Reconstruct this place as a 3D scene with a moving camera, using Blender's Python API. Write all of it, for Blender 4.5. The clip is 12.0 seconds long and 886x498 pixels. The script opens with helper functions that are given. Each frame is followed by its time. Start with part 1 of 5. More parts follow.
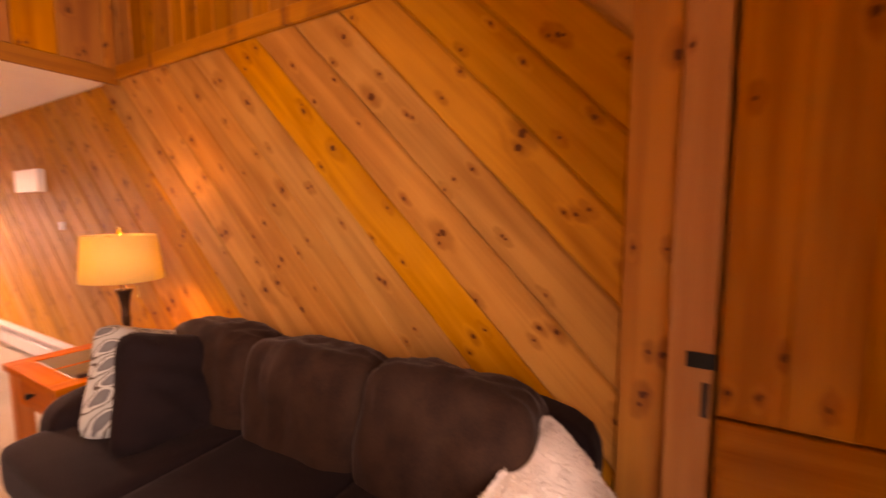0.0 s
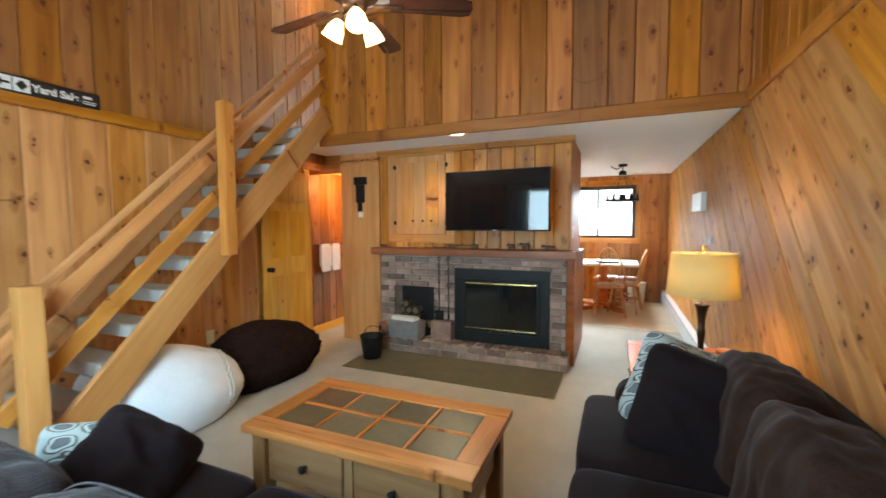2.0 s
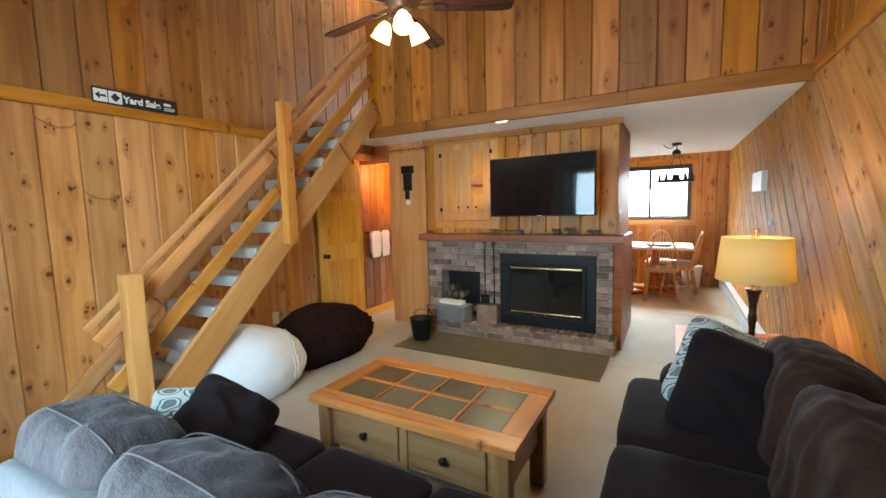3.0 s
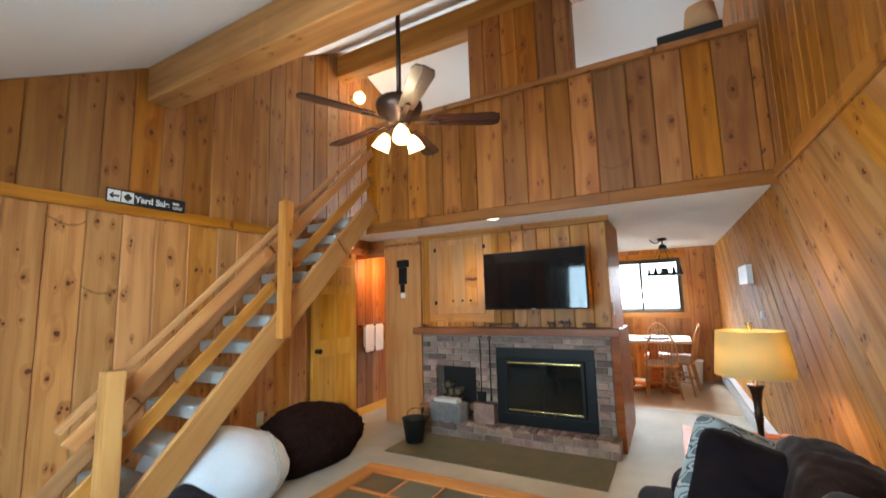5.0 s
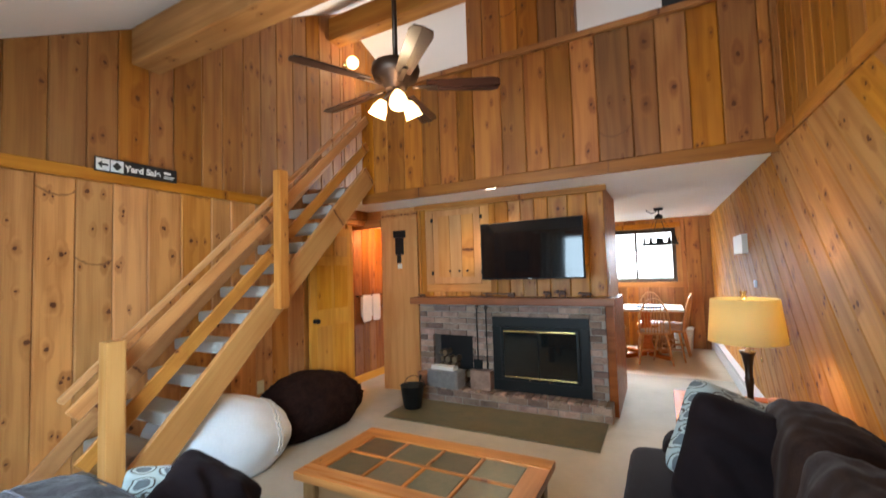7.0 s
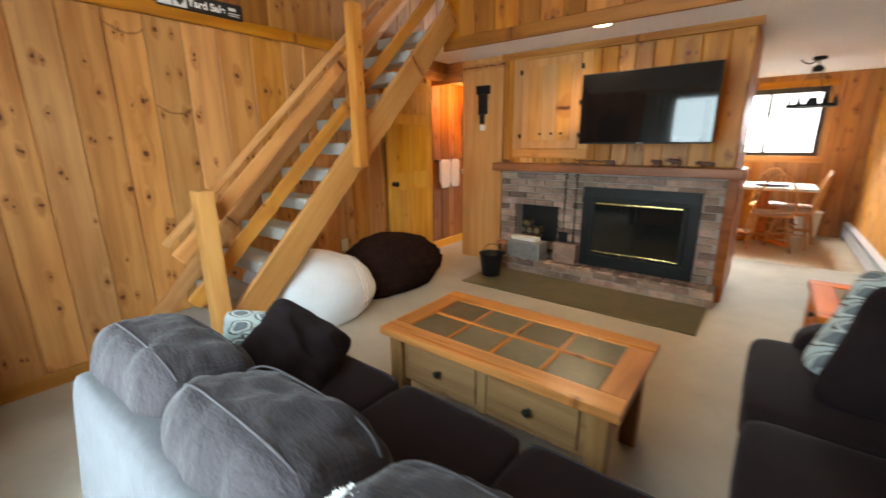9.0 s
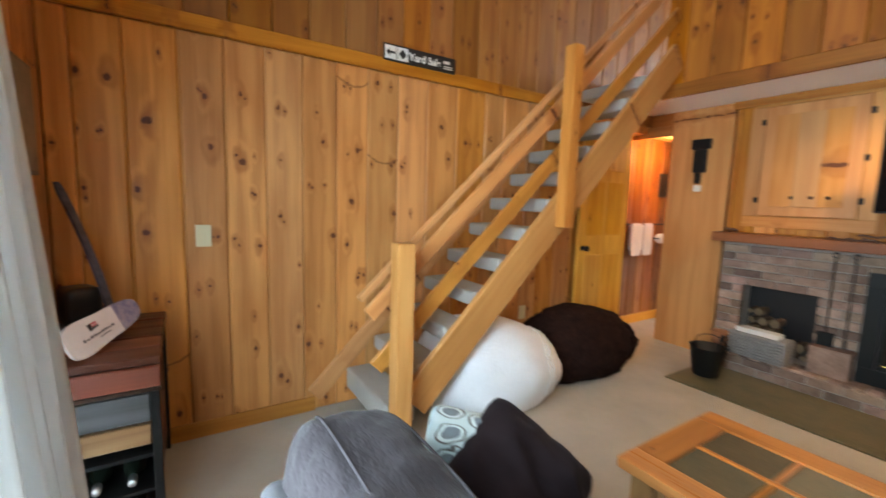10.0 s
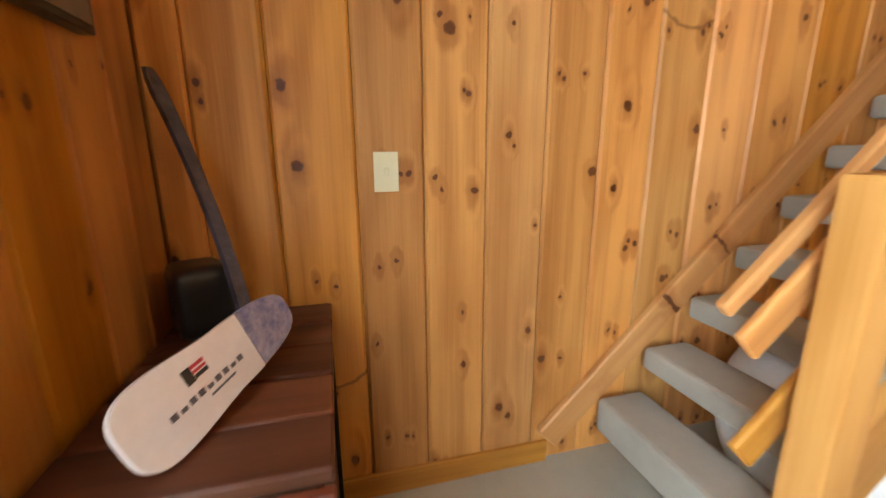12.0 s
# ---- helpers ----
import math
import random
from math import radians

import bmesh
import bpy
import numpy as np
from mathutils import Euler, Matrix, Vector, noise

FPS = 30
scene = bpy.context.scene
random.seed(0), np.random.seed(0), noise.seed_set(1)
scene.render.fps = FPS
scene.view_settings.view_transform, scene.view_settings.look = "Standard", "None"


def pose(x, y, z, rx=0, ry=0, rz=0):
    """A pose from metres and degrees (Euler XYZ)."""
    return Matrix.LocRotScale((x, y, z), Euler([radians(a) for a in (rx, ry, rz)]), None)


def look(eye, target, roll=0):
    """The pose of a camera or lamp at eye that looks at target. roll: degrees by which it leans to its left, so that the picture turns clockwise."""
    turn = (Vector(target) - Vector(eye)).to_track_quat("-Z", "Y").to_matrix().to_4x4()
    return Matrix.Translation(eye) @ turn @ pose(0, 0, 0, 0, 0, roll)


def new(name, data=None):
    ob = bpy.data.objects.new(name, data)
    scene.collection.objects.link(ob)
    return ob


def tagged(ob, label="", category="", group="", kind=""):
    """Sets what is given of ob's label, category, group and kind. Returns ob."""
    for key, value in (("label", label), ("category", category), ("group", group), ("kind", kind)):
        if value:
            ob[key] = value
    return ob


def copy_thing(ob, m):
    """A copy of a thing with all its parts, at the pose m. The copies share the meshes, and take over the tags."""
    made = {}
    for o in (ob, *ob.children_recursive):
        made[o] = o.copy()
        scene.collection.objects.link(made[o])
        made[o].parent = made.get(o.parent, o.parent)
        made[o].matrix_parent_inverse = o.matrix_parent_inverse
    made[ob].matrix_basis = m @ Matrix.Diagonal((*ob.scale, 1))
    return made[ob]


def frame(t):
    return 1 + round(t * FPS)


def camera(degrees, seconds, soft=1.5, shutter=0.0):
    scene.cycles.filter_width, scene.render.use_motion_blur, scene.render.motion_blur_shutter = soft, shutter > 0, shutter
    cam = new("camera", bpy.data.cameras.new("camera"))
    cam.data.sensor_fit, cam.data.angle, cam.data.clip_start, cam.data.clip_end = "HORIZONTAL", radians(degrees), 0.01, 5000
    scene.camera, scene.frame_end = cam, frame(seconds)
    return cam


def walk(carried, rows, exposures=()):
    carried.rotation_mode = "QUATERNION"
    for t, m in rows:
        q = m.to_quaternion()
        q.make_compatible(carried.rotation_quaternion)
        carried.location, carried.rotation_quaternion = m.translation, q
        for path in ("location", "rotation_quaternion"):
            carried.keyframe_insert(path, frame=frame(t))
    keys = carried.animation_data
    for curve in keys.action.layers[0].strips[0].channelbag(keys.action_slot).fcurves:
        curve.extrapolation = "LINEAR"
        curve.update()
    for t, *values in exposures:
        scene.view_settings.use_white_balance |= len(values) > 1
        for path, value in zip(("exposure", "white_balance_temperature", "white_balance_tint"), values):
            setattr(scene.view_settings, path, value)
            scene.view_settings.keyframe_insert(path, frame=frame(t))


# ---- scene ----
cam = camera(94.2, 12.0, shutter=0.4)
PATH = [
    (0, (-0.141, 0.422, 1.374), (1.595, 1.396, 1.18), -0.1),
    (0.5, (0.077, 0.527, 1.371), (1.383, 2.034, 1.221), -0.4),
    (1, (0.233, 0.521, 1.364), (0.725, 2.458, 1.271), -0.6),
    (1.5, (0.393, 0.389, 1.388), (0.045, 2.356, 1.284), 0.5),
    (2, (0.463, 0.27, 1.416), (-0.312, 2.109, 1.29), -0.3),
    (2.5, (0.496, 0.204, 1.423), (-0.439, 1.965, 1.27), -1.6),
    (2.7, (0.514, 0.185, 1.435), (-0.457, 1.921, 1.232), -1.4),
    (4.5, (0.529, 0.128, 1.465), (-0.435, 1.88, 1.461), -0.8),
    (5, (0.54, 0.136, 1.455), (-0.401, 1.884, 1.7), -1.6),
    (5.5, (0.546, 0.161, 1.459), (-0.384, 1.887, 1.855), -2.0),
    (6, (0.55, 0.135, 1.455), (-0.368, 1.863, 1.871), -2.1),
    (6.5, (0.548, 0.142, 1.452), (-0.378, 1.883, 1.781), -2.2),
    (7, (0.515, 0.14, 1.45), (-0.414, 1.908, 1.554), -1.8),
    (7.2, (0.517, 0.199, 1.448), (-0.436, 1.958, 1.441), -1.9),
    (8.8, (0.38, 0.296, 1.389), (-0.74, 1.877, 0.893), -0.2),
    (9, (0.274, 0.337, 1.365), (-0.921, 1.861, 0.863), -0.5),
    (9.5, (-0.026, 0.38, 1.348), (-1.496, 1.694, 1.012), -0.5),
    (10, (-0.339, 0.385, 1.337), (-2.016, 1.45, 1.102), 1.8),
    (10.5, (-0.675, 0.377, 1.346), (-2.532, 1.067, 1.071), 0.5),
    (11, (-1.018, 0.321, 1.269), (-2.916, 0.917, 1.059), 1.9),
    (11.5, (-1.313, 0.279, 1.2), (-3.187, 0.852, 0.797), 1.5),
    (12, (-1.612, 0.317, 1.171), (-3.491, 0.821, 0.707), -0.4),
]
walk(cam, [(t, look(eye, target, roll)) for t, eye, target, roll in PATH], exposures=[(0.0, 0.06, 21500, 76), (0.5, -0.04, 15000, 46), (1.0, 0.14, 8800, 16), (1.6, 0.06, 6300, 4), (2.7, 0.08, 6200, 2), (4.5, -0.02, 6100, 6), (5.5, -0.06, 6000, 4), (6.5, -0.08, 6200, 9), (7.2, -0.04, 6300, 10), (8.8, -0.04, 7000, 8), (9.5, 0.02, 7600, 12), (10.2, 0.04, 6600, 12), (11.0, 0.02, 6500, 14), (11.5, 0.04, 7900, 18), (12.0, 0.40, 8200, 18)])

# ---- world and lights ----
world = bpy.data.worlds.new("sky")
scene.world = world
world.use_nodes = True
_n = world.node_tree.nodes
_sky = _n.new("ShaderNodeTexSky")
_sky.sky_type, _sky.sun_disc = "NISHITA", False
_sky.sun_elevation, _sky.sun_rotation = radians(40), radians(150)
world.node_tree.links.new(_sky.outputs[0], _n["Background"].inputs[0])
_n["Background"].inputs[1].default_value = 0.12


def lamp(name, kind, energy, colour, place, **kw):
    data = bpy.data.lights.new(name, kind)
    data.energy, data.color = energy, colour
    ob = new(name, data)
    ob.matrix_world = place
    for k, v in kw.items():
        if k == "size":
            if kind == "AREA":
                data.shape = "RECTANGLE"
                data.size, data.size_y = v
            else:
                data.shadow_soft_size = v
        elif k == "spread":
            data.spread = radians(v)
        elif k == "spot":
            data.spot_size, data.spot_blend = radians(v), 0.8
    return ob


WARM = (1.0, 0.62, 0.30)
lamp("sun", "SUN", 1.0, (1, 0.95, 0.88), look((0, 0, 0), (0.3, -0.9, -0.8))).data.angle = radians(10)
lamp("patio_daylight", "AREA", 150, (0.62, 0.84, 1.0), look((-0.87, -0.20, 1.10), (-1.35, 3, 0.35)), size=(1.68, 1.85), spread=154)
lamp("dining_daylight", "AREA", 185, (0.85, 0.93, 1.0), look((0.10, 8.42, 1.6), (-0.25, 5.8, -1.2)), size=(1.0, 0.9), spread=100)
lamp("loft_daylight", "AREA", 195, (0.78, 0.89, 1.0), look((-0.6, 8.15, 2.85), (-0.6, 4.5, 4.3)), size=(2.6, 0.7))
lamp("ceiling_recessed_bulb", "SPOT", 100, (1.0, 0.72, 0.42), look((-0.91, 3.86, 2.225), (-0.91, 3.86, 0)), size=0.05, spot=152)
lamp("table_lamp_bulb", "POINT", 13.5, (1.0, 0.70, 0.36), pose(0.92, 2.98, 1.12), size=0.04)
lamp("sconce_bulb", "POINT", 16, (1, 0.7, 0.42), pose(-2.72, 4.05, 4.05), size=0.06)
lamp("bath_bulb", "POINT", 40, (1.0, 0.55, 0.24), pose(-2.71, 4.66, 1.92), size=0.06)
for _k in range(3):
    lamp("fan_bulb", "POINT", 6.0, (1, 0.72, 0.44), pose(-0.75 + 0.15 * math.cos(2.1 * _k + 1.2), 2.0 + 0.15 * math.sin(2.1 * _k + 1.2), 2.34), size=0.04)

# ---- materials ----
def mat(name, colour=(0.5, 0.5, 0.5), rough=0.6, metal=0.0, **kw):
    m = bpy.data.materials.new(name)
    m.use_nodes = True
    b = m.node_tree.nodes["Principled BSDF"]
    b.inputs["Base Color"].default_value = (*colour, 1)
    b.inputs["Roughness"].default_value = rough
    b.inputs["Metallic"].default_value = metal
    for k, v in kw.items():
        b.inputs[k].default_value = v
    return m


class G:
    """A few short words for wiring nodes."""

    def __init__(self, m):
        self.t, self.b = m.node_tree, m.node_tree.nodes["Principled BSDF"]

    def node(self, kind, **kw):
        n = self.t.nodes.new("ShaderNode" + kind)
        for k, v in kw.items():
            if isinstance(v, bpy.types.NodeSocket):
                self.t.links.new(v, n.inputs[k])
            elif k in n.inputs:
                n.inputs[k].default_value = v
            else:
                setattr(n, k, v)
        return n

    def math(self, op, a, b=0.0, c=0.0):
        n = self.t.nodes.new("ShaderNodeMath")
        n.operation = op
        for i, v in enumerate((a, b, c)):
            if isinstance(v, bpy.types.NodeSocket):
                self.t.links.new(v, n.inputs[i])
            else:
                n.inputs[i].default_value = v
        return n.outputs[0]

    def vmath(self, op, a, b):
        n = self.t.nodes.new("ShaderNodeVectorMath")
        n.operation = op
        for i, v in enumerate((a, b)):
            if isinstance(v, bpy.types.NodeSocket):
                self.t.links.new(v, n.inputs[i])
            else:
                n.inputs[i].default_value = v
        return n.outputs[0]

    def ramp(self, fac, *stops):
        n = self.t.nodes.new("ShaderNodeValToRGB")
        self.t.links.new(fac, n.inputs[0])
        e = n.color_ramp.elements
        while len(e) < len(stops):
            e.new(0.5)
        for el, (p, c) in zip(e, stops):
            el.position = p
            el.color = (c, c, c, 1) if isinstance(c, (int, float)) else (*c, 1)
        return n.outputs[0]

    def mix(self, fac, a, b, blend="MIX"):
        n = self.t.nodes.new("ShaderNodeMix")
        n.data_type, n.blend_type = "RGBA", blend
        for i, v in ((0, fac), (6, a), (7, b)):
            if isinstance(v, bpy.types.NodeSocket):
                self.t.links.new(v, n.inputs[i])
            else:
                n.inputs[i].default_value = (*v, 1) if isinstance(v, tuple) else v
        return n.outputs[2]

    def noise(self, vec, scale, detail=3.0, rough=0.5):
        return self.node("TexNoise", Vector=vec, Scale=scale, Detail=detail, Roughness=rough).outputs[0]

    def colour(self, c):
        self.t.links.new(c, self.b.inputs["Base Color"])

    def rough(self, c):
        self.t.links.new(c, self.b.inputs["Roughness"])

    def bump(self, h, dist=0.002, strength=0.6):
        n = self.node("Bump", Height=h, Distance=dist, Strength=strength)
        self.t.links.new(n.outputs[0], self.b.inputs["Normal"])

    def place(self):
        return self.t.nodes.new("ShaderNodeTexCoord").outputs["Object"]

    def chance(self):
        return self.t.nodes.new("ShaderNodeObjectInfo").outputs["Random"]


def pine(name, light, dark, knots=0.5, spread=0.5, rough=0.50, arcs=0.0):
    """Knotty wood: grain runs along each piece's own x, knots come in rows across it."""
    m = mat(name, light, rough, 0, **{"Specular IOR Level": 0.36})
    g = G(m)
    p, r = g.place(), g.chance()
    off = g.node("CombineXYZ", X=g.math("MULTIPLY", r, 37.0), Y=g.math("MULTIPLY", r, 91.0), Z=g.math("MULTIPLY", r, 53.0)).outputs[0]
    q = g.vmath("ADD", p, off)
    warp = g.node("TexNoise", Vector=q, Scale=30.0, Detail=2.0).outputs[1]
    wob = g.node("SeparateXYZ", Vector=g.vmath("MULTIPLY", g.vmath("SUBTRACT", warp, (0.5, 0.5, 0.5)), (0.022, 0.022, 0.022)))
    axes = g.node("SeparateXYZ", Vector=p)
    px, py = g.math("ADD", axes.outputs[0], wob.outputs[0]), g.math("ADD", axes.outputs[1], wob.outputs[1])
    length = 0.30
    along = g.math("ADD", g.math("DIVIDE", px, length), g.math("MULTIPLY", r, 57.0))
    row = g.math("FLOOR", along)
    seed = g.math("MULTIPLY", r, 311.0)
    whorl = g.node("SeparateColor", Color=g.node("TexWhiteNoise", noise_dimensions="3D", Vector=g.node("CombineXYZ", X=row, Y=seed, Z=0.5).outputs[0]).outputs[1])
    dx = g.math("MULTIPLY", g.math("SUBTRACT", g.math("FRACT", along), g.math("MULTIPLY_ADD", whorl.outputs[0], 0.6, 0.2)), length)
    best, wide = None, None
    for k in range(3):
        one = g.node("SeparateColor", Color=g.node("TexWhiteNoise", noise_dimensions="3D", Vector=g.node("CombineXYZ", X=row, Y=seed, Z=3.5 + k).outputs[0]).outputs[1])
        size = g.math("MULTIPLY_ADD", g.math("POWER", one.outputs[2], 4.0), 0.010, 0.0055)
        ax = g.math("SUBTRACT", dx, g.math("MULTIPLY", g.math("SUBTRACT", one.outputs[1], 0.5), 0.05))
        ay = g.math("SUBTRACT", py, g.math("MULTIPLY", g.math("SUBTRACT", one.outputs[0], 0.5), 0.17))
        absent = g.math("MULTIPLY", g.math("GREATER_THAN", g.math("FRACT", g.math("MULTIPLY", one.outputs[1], 9.7)), knots), 50.0)
        def away(stretch):
            sx = g.math("MULTIPLY", ax, stretch)
            h = g.math("SQRT", g.math("ADD", g.math("MULTIPLY", sx, sx), g.math("MULTIPLY", ay, ay)))
            return g.math("ADD", g.math("DIVIDE", h, size), absent)
        a, b = away(0.85), away(0.42)
        best = a if best is None else g.math("MINIMUM", best, a)
        wide = b if wide is None else g.math("MINIMUM", wide, b)
    cell = g.math("FRACT", along)
    edge = g.math("MINIMUM", g.math("MULTIPLY", g.math("MINIMUM", cell, g.math("SUBTRACT", 1.0, cell)), 7.0), 1.0)
    near = g.math("MULTIPLY", edge, g.ramp(g.math("DIVIDE", wide, 4.0), (0.0, 1.0), (1.0, 0.0)))
    flow = g.noise(g.vmath("MULTIPLY", q, (0.55, 5.0, 5.0)), 1.0, 2.0)
    phase = g.math("ADD", g.math("MULTIPLY", flow, 30.0), g.math("MULTIPLY", near, 7.0))
    ring = g.math("MULTIPLY_ADD", g.math("SINE", phase), 0.5, 0.5)
    fine = g.noise(g.vmath("MULTIPLY", q, (3.0, 130.0, 130.0)), 1.0, 3.0, 0.6)
    streak = g.noise(g.vmath("MULTIPLY", q, (0.7, 18.0, 18.0)), 1.0, 3.0)
    grain = g.math("ADD", g.math("MULTIPLY", ring, 0.16), g.math("ADD", g.math("MULTIPLY", fine, 0.26), g.math("MULTIPLY", streak, 0.5)))
    c = g.mix(g.ramp(grain, (0.36, 0.0), (0.66, 1.0)), light, dark)
    hue = g.node("HueSaturation", Color=c, Hue=g.math("MULTIPLY_ADD", g.math("FRACT", g.math("MULTIPLY", r, 3.77)), -0.006, 0.500), Saturation=g.math("MULTIPLY_ADD", r, 0.14, 0.94), Value=g.math("MULTIPLY_ADD", g.math("FRACT", g.math("MULTIPLY", r, 7.31)), spread, 1 - spread * 0.5))
    blotch = g.noise(g.vmath("MULTIPLY", q, (1.6, 4.0, 4.0)), 1.0, 2.0)
    c2 = g.mix(g.ramp(blotch, (0.50, 0.0), (0.75, 0.45)), hue.outputs[0], (dark[0] * 0.85, dark[1] * 0.68, dark[2] * 0.55))
    c2 = g.mix(g.math("MULTIPLY", g.math("POWER", near, 1.5), 0.78), c2, (dark[0] * 0.66, dark[1] * 0.46, dark[2] * 0.36))
    if arcs:
        # a branch cut lengthwise leaves a dark curve across the board
        ay = g.math("ADD", axes.outputs[1], g.math("MULTIPLY", g.math("SUBTRACT", whorl.outputs[2], 0.5), 0.05))
        bend = g.math("ABSOLUTE", g.math("ADD", g.math("SUBTRACT", dx, g.math("MULTIPLY", g.math("MULTIPLY", ay, ay), 4.0)), g.math("MULTIPLY", wob.outputs[2], 0.6)))
        arm = g.math("MULTIPLY", g.ramp(bend, (0.0028, 1.0), (0.009, 0.0)), g.math("GREATER_THAN", whorl.outputs[1], 1 - arcs))
        c2 = g.mix(g.math("MULTIPLY", arm, 0.7), c2, (0.13, 0.045, 0.014))
    knot = g.ramp(g.math("MULTIPLY", best, 0.5), (0.36, 1.0), (0.50, 0.82), (0.62, 0.0))
    core = g.mix(g.noise(q, 90.0), (0.13, 0.030, 0.006), (0.045, 0.010, 0.002))
    g.colour(g.mix(g.math("MULTIPLY", knot, 0.93), c2, core))
    g.rough(g.math("MULTIPLY_ADD", streak, 0.30, rough - 0.15))
    g.bump(g.math("ADD", g.math("MULTIPLY", streak, 1.6), g.math("ADD", g.math("MULTIPLY", fine, 0.3), g.math("MULTIPLY", knot, -0.5))), 0.0016, 0.55)
    return m


def mottled(name, a, b, scale, rough=0.9, dist=0.003, fine=180.0, per_piece=0.0):
    m = mat(name, a, rough)
    g = G(m)
    p = g.place()
    if per_piece:
        r = g.chance()
        p = g.vmath("ADD", p, g.node("CombineXYZ", X=g.math("MULTIPLY", r, 31.0), Y=g.math("MULTIPLY", r, 17.0)).outputs[0])
    big, small = g.noise(p, scale, 4.0, 0.6), g.noise(p, fine, 3.0, 0.7)
    c = g.mix(g.ramp(g.math("ADD", g.math("MULTIPLY", big, 0.6), g.math("MULTIPLY", small, 0.4)), (0.3, 0.0), (0.7, 1.0)), a, b)
    if per_piece:
        c = g.node("HueSaturation", Color=c, Hue=g.math("MULTIPLY_ADD", g.math("FRACT", g.math("MULTIPLY", r, 5.7)), per_piece * 0.03, 0.5 - per_piece * 0.015), Value=g.math("MULTIPLY_ADD", r, per_piece, 1 - per_piece * 0.5)).outputs[0]
    g.colour(c)
    g.bump(small, dist, 0.7)
    return m


# wall pine copied darker: dimmer light above the trim rails is in its colour
PINE_UPPER_DIM = pine("pine_upper_dim", (0.36, 0.150, 0.030), (0.23, 0.080, 0.014), 0.42, 0.5)
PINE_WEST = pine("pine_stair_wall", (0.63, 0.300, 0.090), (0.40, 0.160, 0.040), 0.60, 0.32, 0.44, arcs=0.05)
PINE_EAST = pine("pine_diagonal", (0.53, 0.252, 0.056), (0.34, 0.136, 0.026), 0.60, 0.30, 0.62, arcs=0.02)
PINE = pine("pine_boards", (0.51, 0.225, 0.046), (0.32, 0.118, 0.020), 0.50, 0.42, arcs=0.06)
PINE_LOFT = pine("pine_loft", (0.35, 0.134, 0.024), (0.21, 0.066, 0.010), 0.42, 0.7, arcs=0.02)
PINE_BEAM = pine("pine_beam", (0.48, 0.208, 0.044), (0.30, 0.112, 0.021), 0.30, 0.15)
PINE_RAIL = pine("pine_stair_timber", (0.56, 0.280, 0.095), (0.43, 0.190, 0.054), 0.22, 0.2, 0.46)
RAILORANGE = pine("pine_stair_rail", (0.54, 0.250, 0.070), (0.37, 0.150, 0.036), 0.30, 0.2, 0.40)
PINE_DOOR = pine("pine_door", (0.72, 0.40, 0.075), (0.58, 0.28, 0.045), 0.12, 0.12, 0.35)
MANTEL = pine("mantel_wood", (0.30, 0.105, 0.035), (0.17, 0.05, 0.016), 0.2, 0.1, 0.4)
TABLEWOOD = pine("coffee_table_wood", (0.50, 0.205, 0.055), (0.28, 0.10, 0.026), 0.18, 0.25, 0.3)
TABLETAN = pine("coffee_table_tan_wood", (0.33, 0.190, 0.082), (0.21, 0.106, 0.042), 0.28, 0.2, 0.35)
OAK = pine("end_table_wood", (0.55, 0.17, 0.04), (0.36, 0.10, 0.022), 0.0, 0.1, 0.55)
DARKWOOD = pine("chest_wood", (0.13, 0.045, 0.024), (0.045, 0.018, 0.011), 0.1, 0.5, 0.35)
for _m in (OAK, MANTEL, PINE_EAST, PINE_BEAM, DARKWOOD, TABLETAN):
    _m.node_tree.nodes["Principled BSDF"].inputs["Specular IOR Level"].default_value = 0.18
WHITE = mottled("ceiling_paint", (0.85, 0.85, 0.84), (0.80, 0.80, 0.79), 2.0, 0.9, 0.0006, 300)
CARPET = mottled("carpet", (0.50, 0.455, 0.375), (0.37, 0.335, 0.275), 3.0, 1.0, 0.006, 420)
STAIRCARPET = mottled("stair_carpet", (0.43, 0.415, 0.375), (0.31, 0.295, 0.265), 4.0, 1.0, 0.006, 420)
VINYL = mottled("dining_floor_vinyl", (0.66, 0.55, 0.41), (0.54, 0.43, 0.30), 6.0, 0.3, 0.0004, 60)
SLATE = mottled("slate", (0.048, 0.054, 0.034), (0.125, 0.095, 0.050), 6.0, 0.34, 0.002, 40, 0.9)
BRICK = mottled("brick", (0.42, 0.29, 0.22), (0.16, 0.098, 0.074), 11.0, 0.9, 0.005, 90, 1.0)
PATTERN = mat("patterned_cushion_cloth", (0.5, 0.5, 0.45), 0.9)
_g = G(PATTERN)
_xyz = _g.node("SeparateXYZ", Vector=_g.place())
_v = _g.node("TexVoronoi", voronoi_dimensions="2D", Vector=_g.node("CombineXYZ", X=_g.math("MULTIPLY", _xyz.outputs[0], 10.0), Y=_g.math("MULTIPLY", _g.math("ADD", _xyz.outputs[2], _xyz.outputs[1]), 12.5)).outputs[0], Scale=1.0, Randomness=0.5)
_g.colour(_g.ramp(_v.outputs["Distance"], (0.0, (0.12, 0.15, 0.16)), (0.25, (0.11, 0.12, 0.13)), (0.27, (0.40, 0.45, 0.43)), (0.36, (0.40, 0.45, 0.43)), (0.375, (0.07, 0.05, 0.04)), (0.42, (0.07, 0.06, 0.05)), (0.44, (0.33, 0.39, 0.38)), (0.6, (0.36, 0.41, 0.40))))
FUR = mottled("white_fur", (0.78, 0.77, 0.74), (0.66, 0.65, 0.62), 20.0, 1.0, 0.01, 60)
MORTAR = mottled("mortar", (0.40, 0.355, 0.31), (0.27, 0.235, 0.205), 9.0, 0.95, 0.004, 160)
